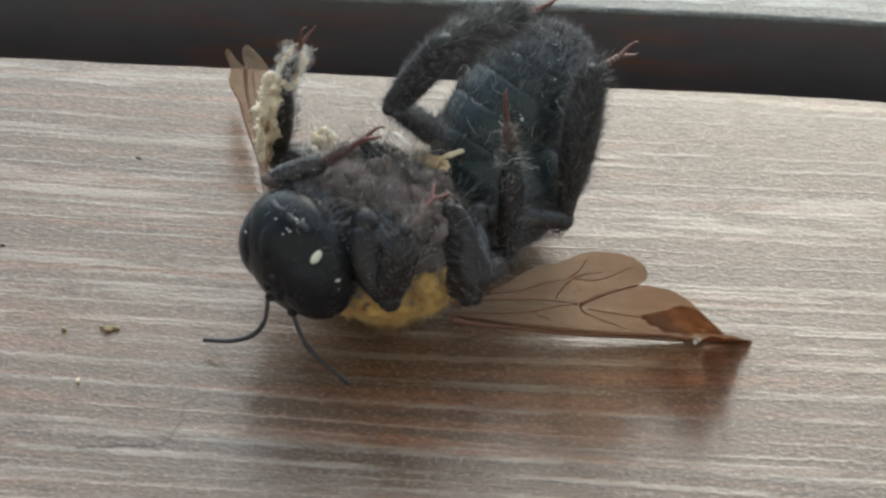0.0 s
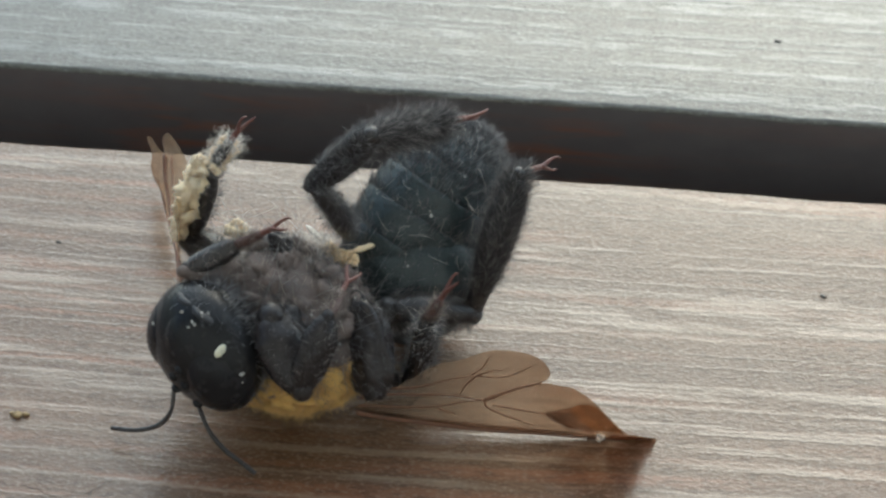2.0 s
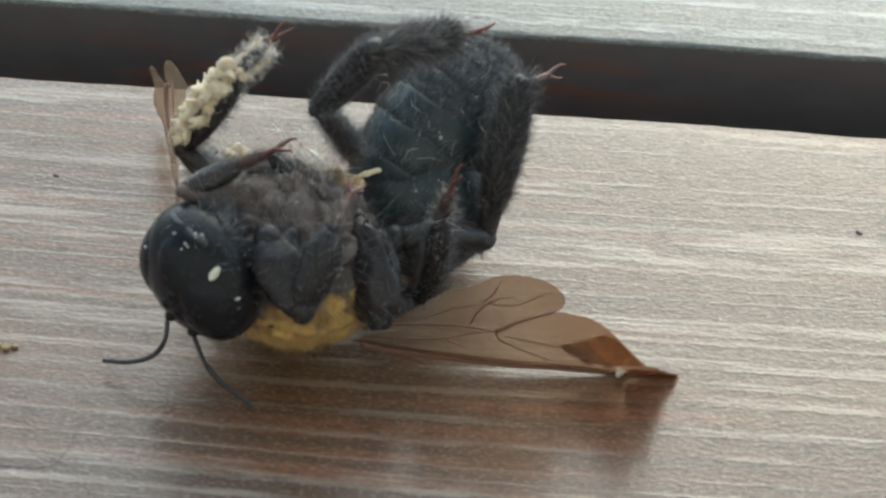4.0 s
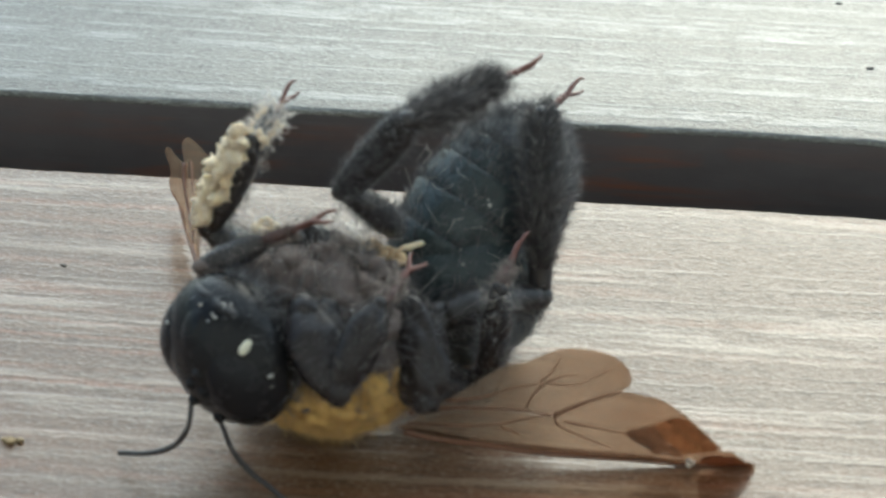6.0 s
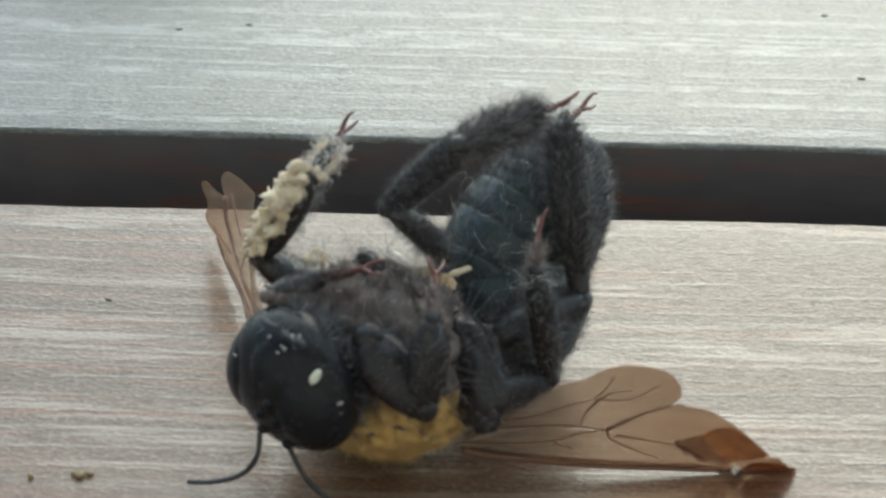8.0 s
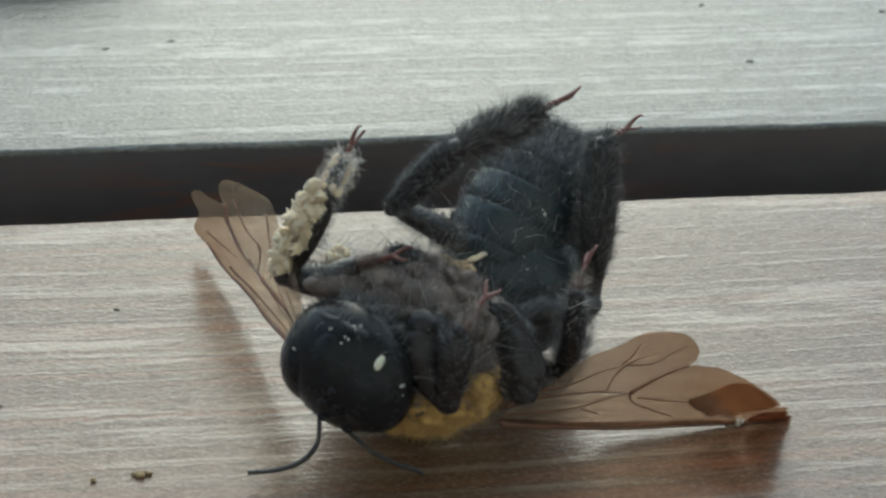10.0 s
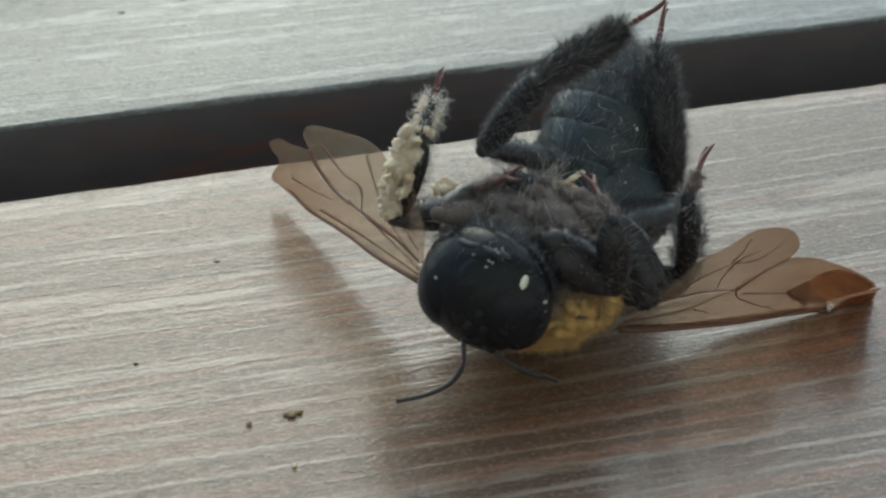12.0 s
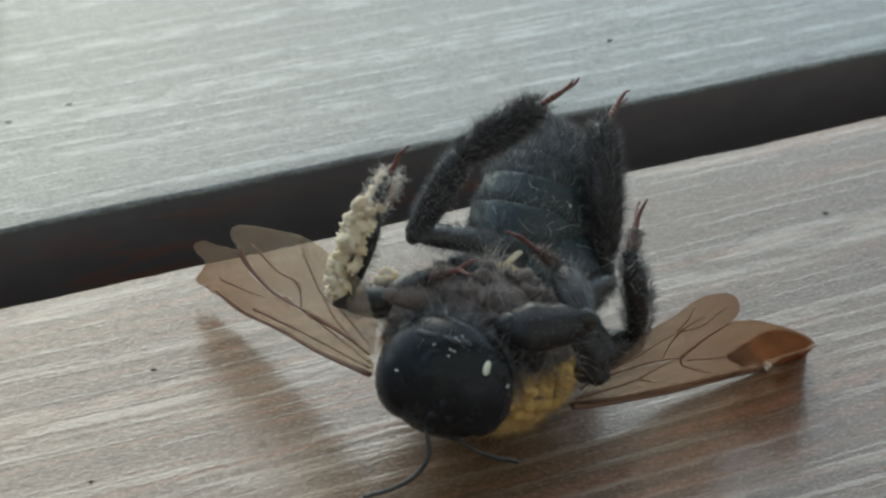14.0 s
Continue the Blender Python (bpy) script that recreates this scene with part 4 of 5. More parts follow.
for i in range(150):
    roots, norms = on_ellipsoid(*((ABD, AFR, (5.3, 3.7, 3.6)) if i % 3 == 0 else (THX, FR, (3.5, 4.2, 3.6))), 12, g, lambda u: u[:, 2] > 0.0)
    p, w = roots[0] - BASE, norms[0]
    side = np.cross(w, g.normal(0, 1, 3))
    way, pts = side / np.linalg.norm(side), [p]
    for k in range(4):
        way = way + 0.15 * w + g.normal(0, 0.5, 3)
        way /= np.linalg.norm(way)
        pts.append(pts[-1] + way * g.uniform(0.12, 0.42))
    tube(s, smooth_path(pts, 4), np.linspace(0.009, 0.005, 17), 5)
tagged(part("stray_hair", s, FUR_WHITE, bee, "stray pale hairs"), kind="stuff")

# A dark rubber foot of some furniture stands on the board behind.
s = Shape()
prof = [(0, 0), (10.0, 0), (10.4, 0.5), (10.4, 2.2), (10.0, 3.0), (8.5, 3.3), (0, 3.3)]
n = 40
verts = [(r * math.cos(2 * math.pi * j / n), r * math.sin(2 * math.pi * j / n), z) for r, z in prof[1:-1] for j in range(n)]
faces = ring_faces(len(prof) - 2, n) + [tuple(range(n))[::-1], tuple(range((len(prof) - 3) * n, (len(prof) - 2) * n))]
s.add(verts, faces)
ob = tagged(part("rubber_foot", s, RUBBER), "round black rubber furniture foot on the grey board", "foot")
ob.location = mm(-4.9, 36.9, 0.02)


def motions():
    walk(legs['LH'][0], [
        (0, pose(0.00175, 0.00229, 0.00673, 37.9, -18.3, -19.4)), (0.5, pose(0.00175, 0.00229, 0.00673, 29.5, -11.2, -14.5)),
        (1, pose(0.00175, 0.00229, 0.00673, 26.1, -9.1, -13.3)), (1.5, pose(0.00175, 0.00229, 0.00673, 31.9, -13.5, -15.8)),
        (2, pose(0.00175, 0.00229, 0.00673, 26.1, -13.8, -16.0)), (2.5, pose(0.00175, 0.00229, 0.00673, 26.2, -10.5, -14.3)),
        (5, pose(0.00175, 0.00229, 0.00673, 36.2, -11.9, -15.2)), (5.5, pose(0.00175, 0.00229, 0.00673, 40.1, -12.7, -15.8)),
        (6, pose(0.00175, 0.00229, 0.00673, 41.7, -15.3, -18.1)), (6.5, pose(0.00175, 0.00229, 0.00673, 48.4, -20.2, -23.3)),
        (7, pose(0.00175, 0.00229, 0.00673, 47.7, -19.1, -22.1)), (7.5, pose(0.00175, 0.00229, 0.00673, 40.3, -16.3, -19.1)),
        (8, pose(0.00175, 0.00229, 0.00673, 35.7, -20.1, -22.3)), (8.2, pose(0.00175, 0.00229, 0.00673, 42.3, -24.9, -26.5)),
        (10.3, pose(0.00175, 0.00229, 0.00673, 40.8, -34.0, -35.7)), (10.5, pose(0.00175, 0.00229, 0.00673, 42.6, -34.7, -36.4)),
        (11, pose(0.00175, 0.00229, 0.00673, 46.7, -40.4, -43.6)), (11.5, pose(0.00175, 0.00229, 0.00673, 43.6, -41.6, -45.1)),
        (12, pose(0.00175, 0.00229, 0.00673, 52.6, -45.0, -50.3)), (12.5, pose(0.00175, 0.00229, 0.00673, 62.3, -51.9, -66.5)),
        (13, pose(0.00175, 0.00229, 0.00673, 48.0, -46.7, -55.2)), (13.5, pose(0.00175, 0.00229, 0.00673, 42.7, -46.0, -54.1)),
        (14, pose(0.00175, 0.00229, 0.00673, 56.0, -50.8, -62.5)),
    ])
    walk(legs['LH'][1], [
        (0, pose(0.00000, -0.00000, 0.00451, 34.2, 54.7, 72.0)), (0.5, pose(0.00000, 0.00000, 0.00451, 33.5, 44.8, 65.6)),
        (1, pose(0.00000, 0.00000, 0.00452, 32.1, 43.3, 66.8)), (1.5, pose(0.00000, -0.00000, 0.00452, 35.2, 51.7, 71.5)),
        (2, pose(-0.00000, -0.00000, 0.00451, 38.5, 41.2, 68.4)), (2.5, pose(-0.00000, 0.00000, 0.00451, 33.4, 39.4, 64.7)),
        (5, pose(0.00000, 0.00000, 0.00452, 26.6, 51.4, 63.8)), (5.5, pose(0.00000, -0.00000, 0.00451, 26.6, 56.7, 64.0)),
        (6, pose(0.00000, 0.00000, 0.00451, 30.8, 55.8, 64.9)), (6.5, pose(0.00000, -0.00000, 0.00452, 37.7, 64.3, 74.9)),
        (7, pose(0.00000, -0.00000, 0.00452, 40.5, 66.6, 77.4)), (7.5, pose(0.00000, 0.00000, 0.00451, 36.1, 56.2, 68.8)),
        (8, pose(0.00000, 0.00000, 0.00452, 48.7, 51.7, 76.8)), (8.2, pose(0.00000, 0.00000, 0.00452, 55.9, 58.9, 87.6)),
        (10.3, pose(0.00000, 0.00000, 0.00452, 67.7, 48.0, 87.8)), (10.5, pose(0.00000, 0.00000, 0.00451, 63.7, 49.5, 88.5)),
        (11, pose(-0.00000, 0.00000, 0.00452, 73.6, 47.7, 92.4)), (11.5, pose(0.00000, 0.00000, 0.00451, 74.5, 43.0, 91.2)),
        (12, pose(0.00000, 0.00000, 0.00451, 84.8, 48.7, 104.5)), (12.5, pose(0.00000, -0.00000, 0.00453, 83.7, 42.6, 93.9)),
        (13, pose(0.00000, 0.00000, 0.00451, 81.7, 39.5, 100.4)), (13.5, pose(0.00000, 0.00000, 0.00450, 83.1, 35.3, 100.2)),
        (14, pose(-0.00000, 0.00000, 0.00453, 93.5, 39.9, 117.3)),
    ])
    walk(legs['LH'][2], [
        (0, pose(0.00326, 0.00206, 0.00661, 155.8, 36.0, -164.0)), (0.5, pose(0.00326, 0.00134, 0.00710, 156.8, 41.4, -165.1)),
        (1, pose(0.00315, 0.00143, 0.00723, 159.9, 40.8, -165.3)), (1.5, pose(0.00329, 0.00186, 0.00674, 156.9, 39.8, -164.7)),
        (2, pose(0.00337, 0.00110, 0.00710, 152.1, 38.9, -168.3)), (2.5, pose(0.00318, 0.00107, 0.00734, 156.7, 38.3, -164.8)),
        (5, pose(0.00312, 0.00189, 0.00697, 156.5, 42.7, -162.1)), (5.5, pose(0.00319, 0.00209, 0.00666, 159.2, 47.2, -162.6)),
        (6, pose(0.00335, 0.00186, 0.00662, 154.1, 44.0, -162.9)), (6.5, pose(0.00340, 0.00232, 0.00602, 148.5, 40.0, -163.4)),
        (7, pose(0.00345, 0.00237, 0.00585, 150.4, 39.4, -161.5)), (7.5, pose(0.00347, 0.00181, 0.00647, 154.0, 39.2, -161.3)),
        (8, pose(0.00373, 0.00146, 0.00631, 148.3, 36.0, -166.6)), (8.2, pose(0.00372, 0.00195, 0.00579, 145.6, 35.1, -168.9)),
        (10.3, pose(0.00410, 0.00108, 0.00563, 147.3, 33.3, 178.3)), (10.5, pose(0.00397, 0.00137, 0.00577, 153.1, 33.2, 178.8)),
        (11, pose(0.00417, 0.00109, 0.00535, 145.2, 33.5, 173.0)), (11.5, pose(0.00420, 0.00089, 0.00537, 138.5, 38.4, 163.1)),
        (12, pose(0.00416, 0.00139, 0.00478, 143.2, 44.5, 159.3)), (12.5, pose(0.00433, 0.00062, 0.00489, 133.6, 36.7, 155.8)),
        (13, pose(0.00419, 0.00118, 0.00499, 127.9, 48.4, 135.0)), (13.5, pose(0.00422, 0.00107, 0.00493, 121.8, 49.4, 122.3)),
        (14, pose(0.00398, 0.00186, 0.00432, 125.0, 54.5, 126.6)),
    ])
    walk(legs['RH'][0], [
        (0, pose(0.00383, -0.00006, 0.00433, 110.9, -46.9, 94.2)), (0.5, pose(0.00383, -0.00006, 0.00433, 96.9, -49.4, 108.8)),
        (1, pose(0.00383, -0.00006, 0.00433, 97.8, -49.3, 107.5)), (1.5, pose(0.00383, -0.00006, 0.00433, 116.8, -45.6, 90.1)),
        (2, pose(0.00383, -0.00006, 0.00433, 110.1, -47.1, 95.2)), (2.5, pose(0.00383, -0.00006, 0.00433, 111.4, -46.9, 94.5)),
        (5, pose(0.00383, -0.00006, 0.00433, 90.9, -49.3, 112.8)), (5.5, pose(0.00383, -0.00006, 0.00433, 82.1, -49.1, 119.9)),
        (6, pose(0.00383, -0.00006, 0.00433, 85.4, -49.3, 116.8)), (6.5, pose(0.00383, -0.00006, 0.00433, 95.6, -49.2, 106.8)),
        (7, pose(0.00383, -0.00006, 0.00433, 83.2, -49.1, 117.9)), (7.5, pose(0.00383, -0.00006, 0.00433, 77.9, -48.4, 124.3)),
        (8, pose(0.00383, -0.00006, 0.00433, 73.4, -47.5, 129.5)), (8.2, pose(0.00383, -0.00006, 0.00433, 73.4, -47.5, 129.7)),
        (10.3, pose(0.00383, -0.00006, 0.00433, 100.3, -48.6, 102.0)), (10.5, pose(0.00383, -0.00006, 0.00433, 100.4, -48.5, 101.9)),
        (11, pose(0.00383, -0.00006, 0.00433, 91.9, -49.2, 110.5)), (11.5, pose(0.00383, -0.00006, 0.00433, 84.9, -49.0, 119.4)),
        (12, pose(0.00383, -0.00006, 0.00433, 100.4, -48.6, 107.1)), (12.5, pose(0.00383, -0.00006, 0.00433, 121.1, -44.5, 91.5)),
        (13, pose(0.00383, -0.00006, 0.00433, 119.3, -45.5, 93.8)), (13.5, pose(0.00383, -0.00006, 0.00433, 114.6, -46.9, 97.7)),
        (14, pose(0.00383, -0.00006, 0.00433, 101.5, -49.3, 108.9)),
    ])
    walk(legs['RH'][1], [
        (0, pose(0.00000, -0.00000, 0.00399, 91.0, 22.8, 116.8)), (0.5, pose(0.00000, 0.00000, 0.00399, 87.2, 24.0, 110.1)),
        (1, pose(0.00000, -0.00000, 0.00399, 86.7, 23.5, 109.5)), (1.5, pose(0.00000, 0.00000, 0.00399, 88.0, 23.9, 122.8)),
        (2, pose(0.00000, 0.00000, 0.00399, 84.7, 23.2, 118.4)), (2.5, pose(-0.00000, 0.00000, 0.00399, 88.3, 23.6, 118.7)),
        (5, pose(0.00000, 0.00000, 0.00399, 82.0, 21.7, 107.3)), (5.5, pose(0.00000, 0.00000, 0.00398, 83.4, 19.3, 102.2)),
        (6, pose(0.00000, 0.00000, 0.00399, 79.9, 19.9, 103.7)), (6.5, pose(0.00000, -0.00000, 0.00399, 86.5, 20.7, 107.4)),
        (7, pose(0.00000, -0.00000, 0.00399, 85.0, 18.6, 102.4)), (7.5, pose(-0.00000, 0.00000, 0.00399, 80.7, 19.1, 101.7)),
        (8, pose(0.00000, -0.00000, 0.00399, 76.1, 19.3, 100.8)), (8.2, pose(0.00000, 0.00000, 0.00399, 77.0, 19.5, 100.9)),
        (10.3, pose(0.00000, -0.00000, 0.00398, 84.5, 20.7, 109.0)), (10.5, pose(-0.00000, 0.00000, 0.00398, 85.3, 20.6, 108.6)),
        (11, pose(0.00000, -0.00000, 0.00398, 81.7, 20.0, 103.0)), (11.5, pose(0.00000, 0.00000, 0.00397, 79.8, 20.7, 99.7)),
        (12, pose(0.00000, 0.00000, 0.00396, 87.8, 25.2, 105.1)), (12.5, pose(0.00000, 0.00000, 0.00396, 92.9, 29.3, 119.9)),
        (13, pose(0.00000, -0.00000, 0.00397, 91.2, 30.2, 118.0)), (13.5, pose(0.00000, -0.00000, 0.00397, 89.4, 29.8, 112.8)),
        (14, pose(0.00000, 0.00000, 0.00397, 80.7, 27.9, 107.5)),
    ])
    walk(legs['RH'][2], [
        (0, pose(0.00629, 0.00313, 0.00388, 24.4, 16.1, 42.1)), (0.5, pose(0.00656, 0.00256, 0.00431, 28.1, 5.0, 40.5)),
        (1, pose(0.00658, 0.00251, 0.00436, 24.4, 7.4, 41.5)), (1.5, pose(0.00585, 0.00389, 0.00421, 22.3, 6.2, 35.5)),
        (2, pose(0.00605, 0.00356, 0.00459, 28.8, -0.6, 34.5)), (2.5, pose(0.00613, 0.00345, 0.00418, 28.4, 4.2, 36.7)),
        (5, pose(0.00655, 0.00242, 0.00490, 34.4, -6.9, 38.5)), (5.5, pose(0.00680, 0.00175, 0.00475, 35.8, 1.0, 48.1)),
        (6, pose(0.00664, 0.00206, 0.00516, 34.5, -1.6, 44.8)), (6.5, pose(0.00665, 0.00224, 0.00439, 33.2, 6.1, 45.8)),
        (7, pose(0.00682, 0.00170, 0.00457, 33.7, 4.9, 49.9)), (7.5, pose(0.00674, 0.00178, 0.00506, 32.9, -3.8, 46.2)),
        (8, pose(0.00661, 0.00183, 0.00558, 30.4, -10.9, 44.0)), (8.2, pose(0.00664, 0.00181, 0.00549, 32.9, -9.9, 44.6)),
        (10.3, pose(0.00655, 0.00251, 0.00461, 18.4, 7.6, 44.5)), (10.5, pose(0.00658, 0.00244, 0.00452, 19.5, 6.1, 44.0)),
        (11, pose(0.00674, 0.00191, 0.00493, 22.0, 9.8, 47.0)), (11.5, pose(0.00680, 0.00161, 0.00514, 32.4, 7.7, 47.5)),
        (12, pose(0.00680, 0.00196, 0.00421, 43.2, 34.8, 63.1)), (12.5, pose(0.00620, 0.00336, 0.00365, 17.2, 48.4, 69.5)),
        (13, pose(0.00627, 0.00325, 0.00383, 16.9, 47.2, 67.5)), (13.5, pose(0.00650, 0.00277, 0.00403, 18.9, 47.4, 66.7)),
        (14, pose(0.00650, 0.00261, 0.00498, 12.6, 21.8, 57.4)),
    ])
    walk(legs['RM'][0], [
        (0, pose(0.00296, -0.00380, 0.00430, 119.9, 20.5, 158.0)), (0.5, pose(0.00296, -0.00380, 0.00430, 122.1, 20.0, 158.9)),
        (1, pose(0.00296, -0.00380, 0.00430, 140.2, 16.3, 163.3)), (1.5, pose(0.00296, -0.00380, 0.00430, 146.9, 20.0, 160.5)),
        (2, pose(0.00296, -0.00380, 0.00430, 148.2, 20.2, 160.3)), (2.5, pose(0.00296, -0.00380, 0.00430, 146.8, 16.4, 162.9)),
        (5, pose(0.00296, -0.00380, 0.00430, 129.4, 27.6, 152.2)), (5.5, pose(0.00296, -0.00380, 0.00430, 128.9, 28.7, 150.5)),
        (6, pose(0.00296, -0.00380, 0.00430, 131.0, 27.9, 151.7)), (6.5, pose(0.00296, -0.00380, 0.00430, 133.9, 26.9, 152.9)),
        (7, pose(0.00296, -0.00380, 0.00430, 132.9, 23.8, 156.5)), (7.5, pose(0.00296, -0.00380, 0.00430, 126.9, 29.2, 149.3)),
        (8, pose(0.00296, -0.00380, 0.00430, 106.2, 34.1, 138.0)), (8.2, pose(0.00296, -0.00380, 0.00430, 101.3, 34.6, 135.2)),
        (10.3, pose(0.00296, -0.00380, 0.00430, 136.6, 26.2, 152.8)), (10.5, pose(0.00296, -0.00380, 0.00430, 140.1, 24.1, 154.8)),
        (11, pose(0.00296, -0.00380, 0.00430, 134.6, 29.3, 149.4)), (11.5, pose(0.00296, -0.00380, 0.00430, 132.9, 30.9, 147.5)),
        (12, pose(0.00296, -0.00380, 0.00430, 124.7, 36.9, 138.5)), (12.5, pose(0.00296, -0.00380, 0.00430, 117.9, 39.8, 132.6)),
        (13, pose(0.00296, -0.00380, 0.00430, 114.4, 40.5, 130.7)), (13.5, pose(0.00296, -0.00380, 0.00430, 114.5, 40.9, 129.4)),
        (14, pose(0.00296, -0.00380, 0.00430, 112.1, 41.9, 126.3)),
    ])
    walk(legs['RM'][1], [
        (0, pose(0.00000, -0.00000, 0.00399, 108.2, 14.0, -158.5)), (0.5, pose(0.00000, 0.00000, 0.00399, 112.6, 12.8, -154.3)),
        (1, pose(0.00000, 0.00000, 0.00401, 131.7, -0.3, -138.9)), (1.5, pose(0.00000, -0.00000, 0.00400, 136.6, -8.0, -139.8)),
        (2, pose(0.00000, 0.00000, 0.00400, 140.2, -9.0, -140.0)), (2.5, pose(0.00000, 0.00000, 0.00399, 136.9, -5.4, -139.1)),
        (5, pose(0.00000, 0.00000, 0.00400, 120.6, -1.3, -148.2)), (5.5, pose(0.00000, -0.00000, 0.00400, 125.9, -6.7, -142.5)),
        (6, pose(0.00000, 0.00000, 0.00399, 125.1, -7.8, -141.0)), (6.5, pose(0.00000, 0.00000, 0.00400, 129.4, -8.2, -141.4)),
        (7, pose(0.00000, 0.00000, 0.00399, 131.5, -4.4, -139.9)), (7.5, pose(-0.00000, -0.00000, 0.00400, 125.8, -5.9, -143.6)),
        (8, pose(0.00000, 0.00000, 0.00400, 111.4, -2.7, -149.8)), (8.2, pose(0.00000, 0.00000, 0.00400, 108.3, -2.6, -151.0)),
        (10.3, pose(0.00000, 0.00000, 0.00399, 137.8, -14.0, -139.1)), (10.5, pose(0.00000, 0.00000, 0.00399, 141.7, -14.7, -139.1)),
        (11, pose(0.00000, 0.00000, 0.00400, 137.0, -17.8, -137.2)), (11.5, pose(-0.00000, -0.00000, 0.00399, 133.4, -16.5, -139.3)),
        (12, pose(-0.00000, 0.00000, 0.00400, 128.1, -16.3, -143.6)), (12.5, pose(-0.00000, 0.00000, 0.00400, 122.7, -18.7, -141.9)),
        (13, pose(0.00000, -0.00000, 0.00399, 121.3, -17.4, -143.0)), (13.5, pose(0.00000, 0.00000, 0.00399, 122.7, -17.1, -145.8)),
        (14, pose(0.00000, -0.00000, 0.00400, 120.4, -18.8, -145.7)),
    ])
    walk(legs['RM'][2], [
        (0, pose(-0.00150, 0.00491, 0.00236, 99.0, 60.9, -174.5)), (0.5, pose(-0.00174, 0.00467, 0.00197, 111.0, 59.5, -156.9)),
        (1, pose(-0.00262, 0.00298, 0.00047, 151.3, 27.8, -108.5)), (1.5, pose(-0.00277, 0.00245, 0.00017, 133.1, 19.1, -109.3)),
        (2, pose(-0.00268, 0.00220, -0.00003, 126.0, 21.2, -113.6)), (2.5, pose(-0.00266, 0.00251, 0.00012, 134.1, 19.9, -106.1)),
        (5, pose(-0.00247, 0.00387, 0.00128, 117.4, 31.6, -124.5)), (5.5, pose(-0.00292, 0.00320, 0.00090, 62.4, 29.4, 171.6)),
        (6, pose(-0.00307, 0.00313, 0.00096, 59.3, 26.6, 163.4)), (6.5, pose(-0.00295, 0.00292, 0.00066, 68.7, 30.7, 169.6)),
        (7, pose(-0.00277, 0.00288, 0.00047, 66.5, 36.5, 172.5)), (7.5, pose(-0.00282, 0.00329, 0.00090, 67.2, 27.6, 171.2)),
        (8, pose(-0.00258, 0.00425, 0.00206, 57.2, 9.8, 160.0)), (8.2, pose(-0.00252, 0.00440, 0.00233, 55.9, 3.3, 155.0)),
        (10.3, pose(-0.00306, 0.00208, 0.00016, 55.8, 35.6, 175.3)), (10.5, pose(-0.00296, 0.00180, -0.00005, 59.4, 40.3, -178.9)),
        (11, pose(-0.00334, 0.00185, 0.00030, 52.0, 31.4, 175.9)), (11.5, pose(-0.00331, 0.00226, 0.00048, 61.0, 35.9, -172.4)),
        (12, pose(-0.00323, 0.00282, 0.00084, 57.7, 26.7, -175.1)), (12.5, pose(-0.00349, 0.00296, 0.00127, 56.5, 12.8, 170.4)),
        (13, pose(-0.00340, 0.00314, 0.00135, 49.6, 11.9, 171.5)), (13.5, pose(-0.00322, 0.00323, 0.00124, 52.5, 16.2, 178.4)),
        (14, pose(-0.00331, 0.00330, 0.00145, 56.9, 17.3, -176.2)),
    ])
    walk(legs['RF'][0], [
        (0, pose(-0.00102, -0.00424, 0.00711, -168.5, 45.5, 135.0)), (0.5, pose(-0.00102, -0.00424, 0.00711, -167.8, 48.7, 136.0)),
        (1, pose(-0.00102, -0.00424, 0.00711, -166.4, 50.0, 136.4)), (1.5, pose(-0.00102, -0.00424, 0.00711, -165.5, 53.7, 138.0)),
        (2, pose(-0.00102, -0.00424, 0.00711, -167.2, 56.7, 139.2)), (2.5, pose(-0.00102, -0.00424, 0.00711, -172.4, 59.9, 140.3)),
        (5, pose(-0.00102, -0.00424, 0.00711, -158.7, 65.8, 143.7)), (5.5, pose(-0.00102, -0.00424, 0.00711, -162.2, 66.5, 144.3)),
        (6, pose(-0.00102, -0.00424, 0.00711, -164.1, 59.2, 139.4)), (6.5, pose(-0.00102, -0.00424, 0.00711, -168.7, 49.9, 135.5)),
        (7, pose(-0.00102, -0.00424, 0.00711, -166.8, 51.1, 135.9)), (7.5, pose(-0.00102, -0.00424, 0.00711, -174.0, 53.6, 136.6)),
        (8, pose(-0.00102, -0.00424, 0.00711, 176.3, 56.6, 136.7)), (8.2, pose(-0.00102, -0.00424, 0.00711, 177.1, 52.4, 137.2)),
        (10.3, pose(-0.00102, -0.00424, 0.00711, -173.8, 31.4, 136.3)), (11, pose(-0.00102, -0.00424, 0.00711, -176.7, 32.6, 136.5)),
        (12, pose(-0.00102, -0.00424, 0.00711, 158.8, 53.1, 132.1)), (12.5, pose(-0.00102, -0.00424, 0.00711, 119.4, 70.7, 100.7)),
        (13, pose(-0.00102, -0.00424, 0.00711, 80.9, 73.2, 57.9)), (13.5, pose(-0.00102, -0.00424, 0.00711, 54.5, 69.2, 28.2)),
        (14, pose(-0.00102, -0.00424, 0.00711, 49.5, 65.9, 17.3)),
    ])
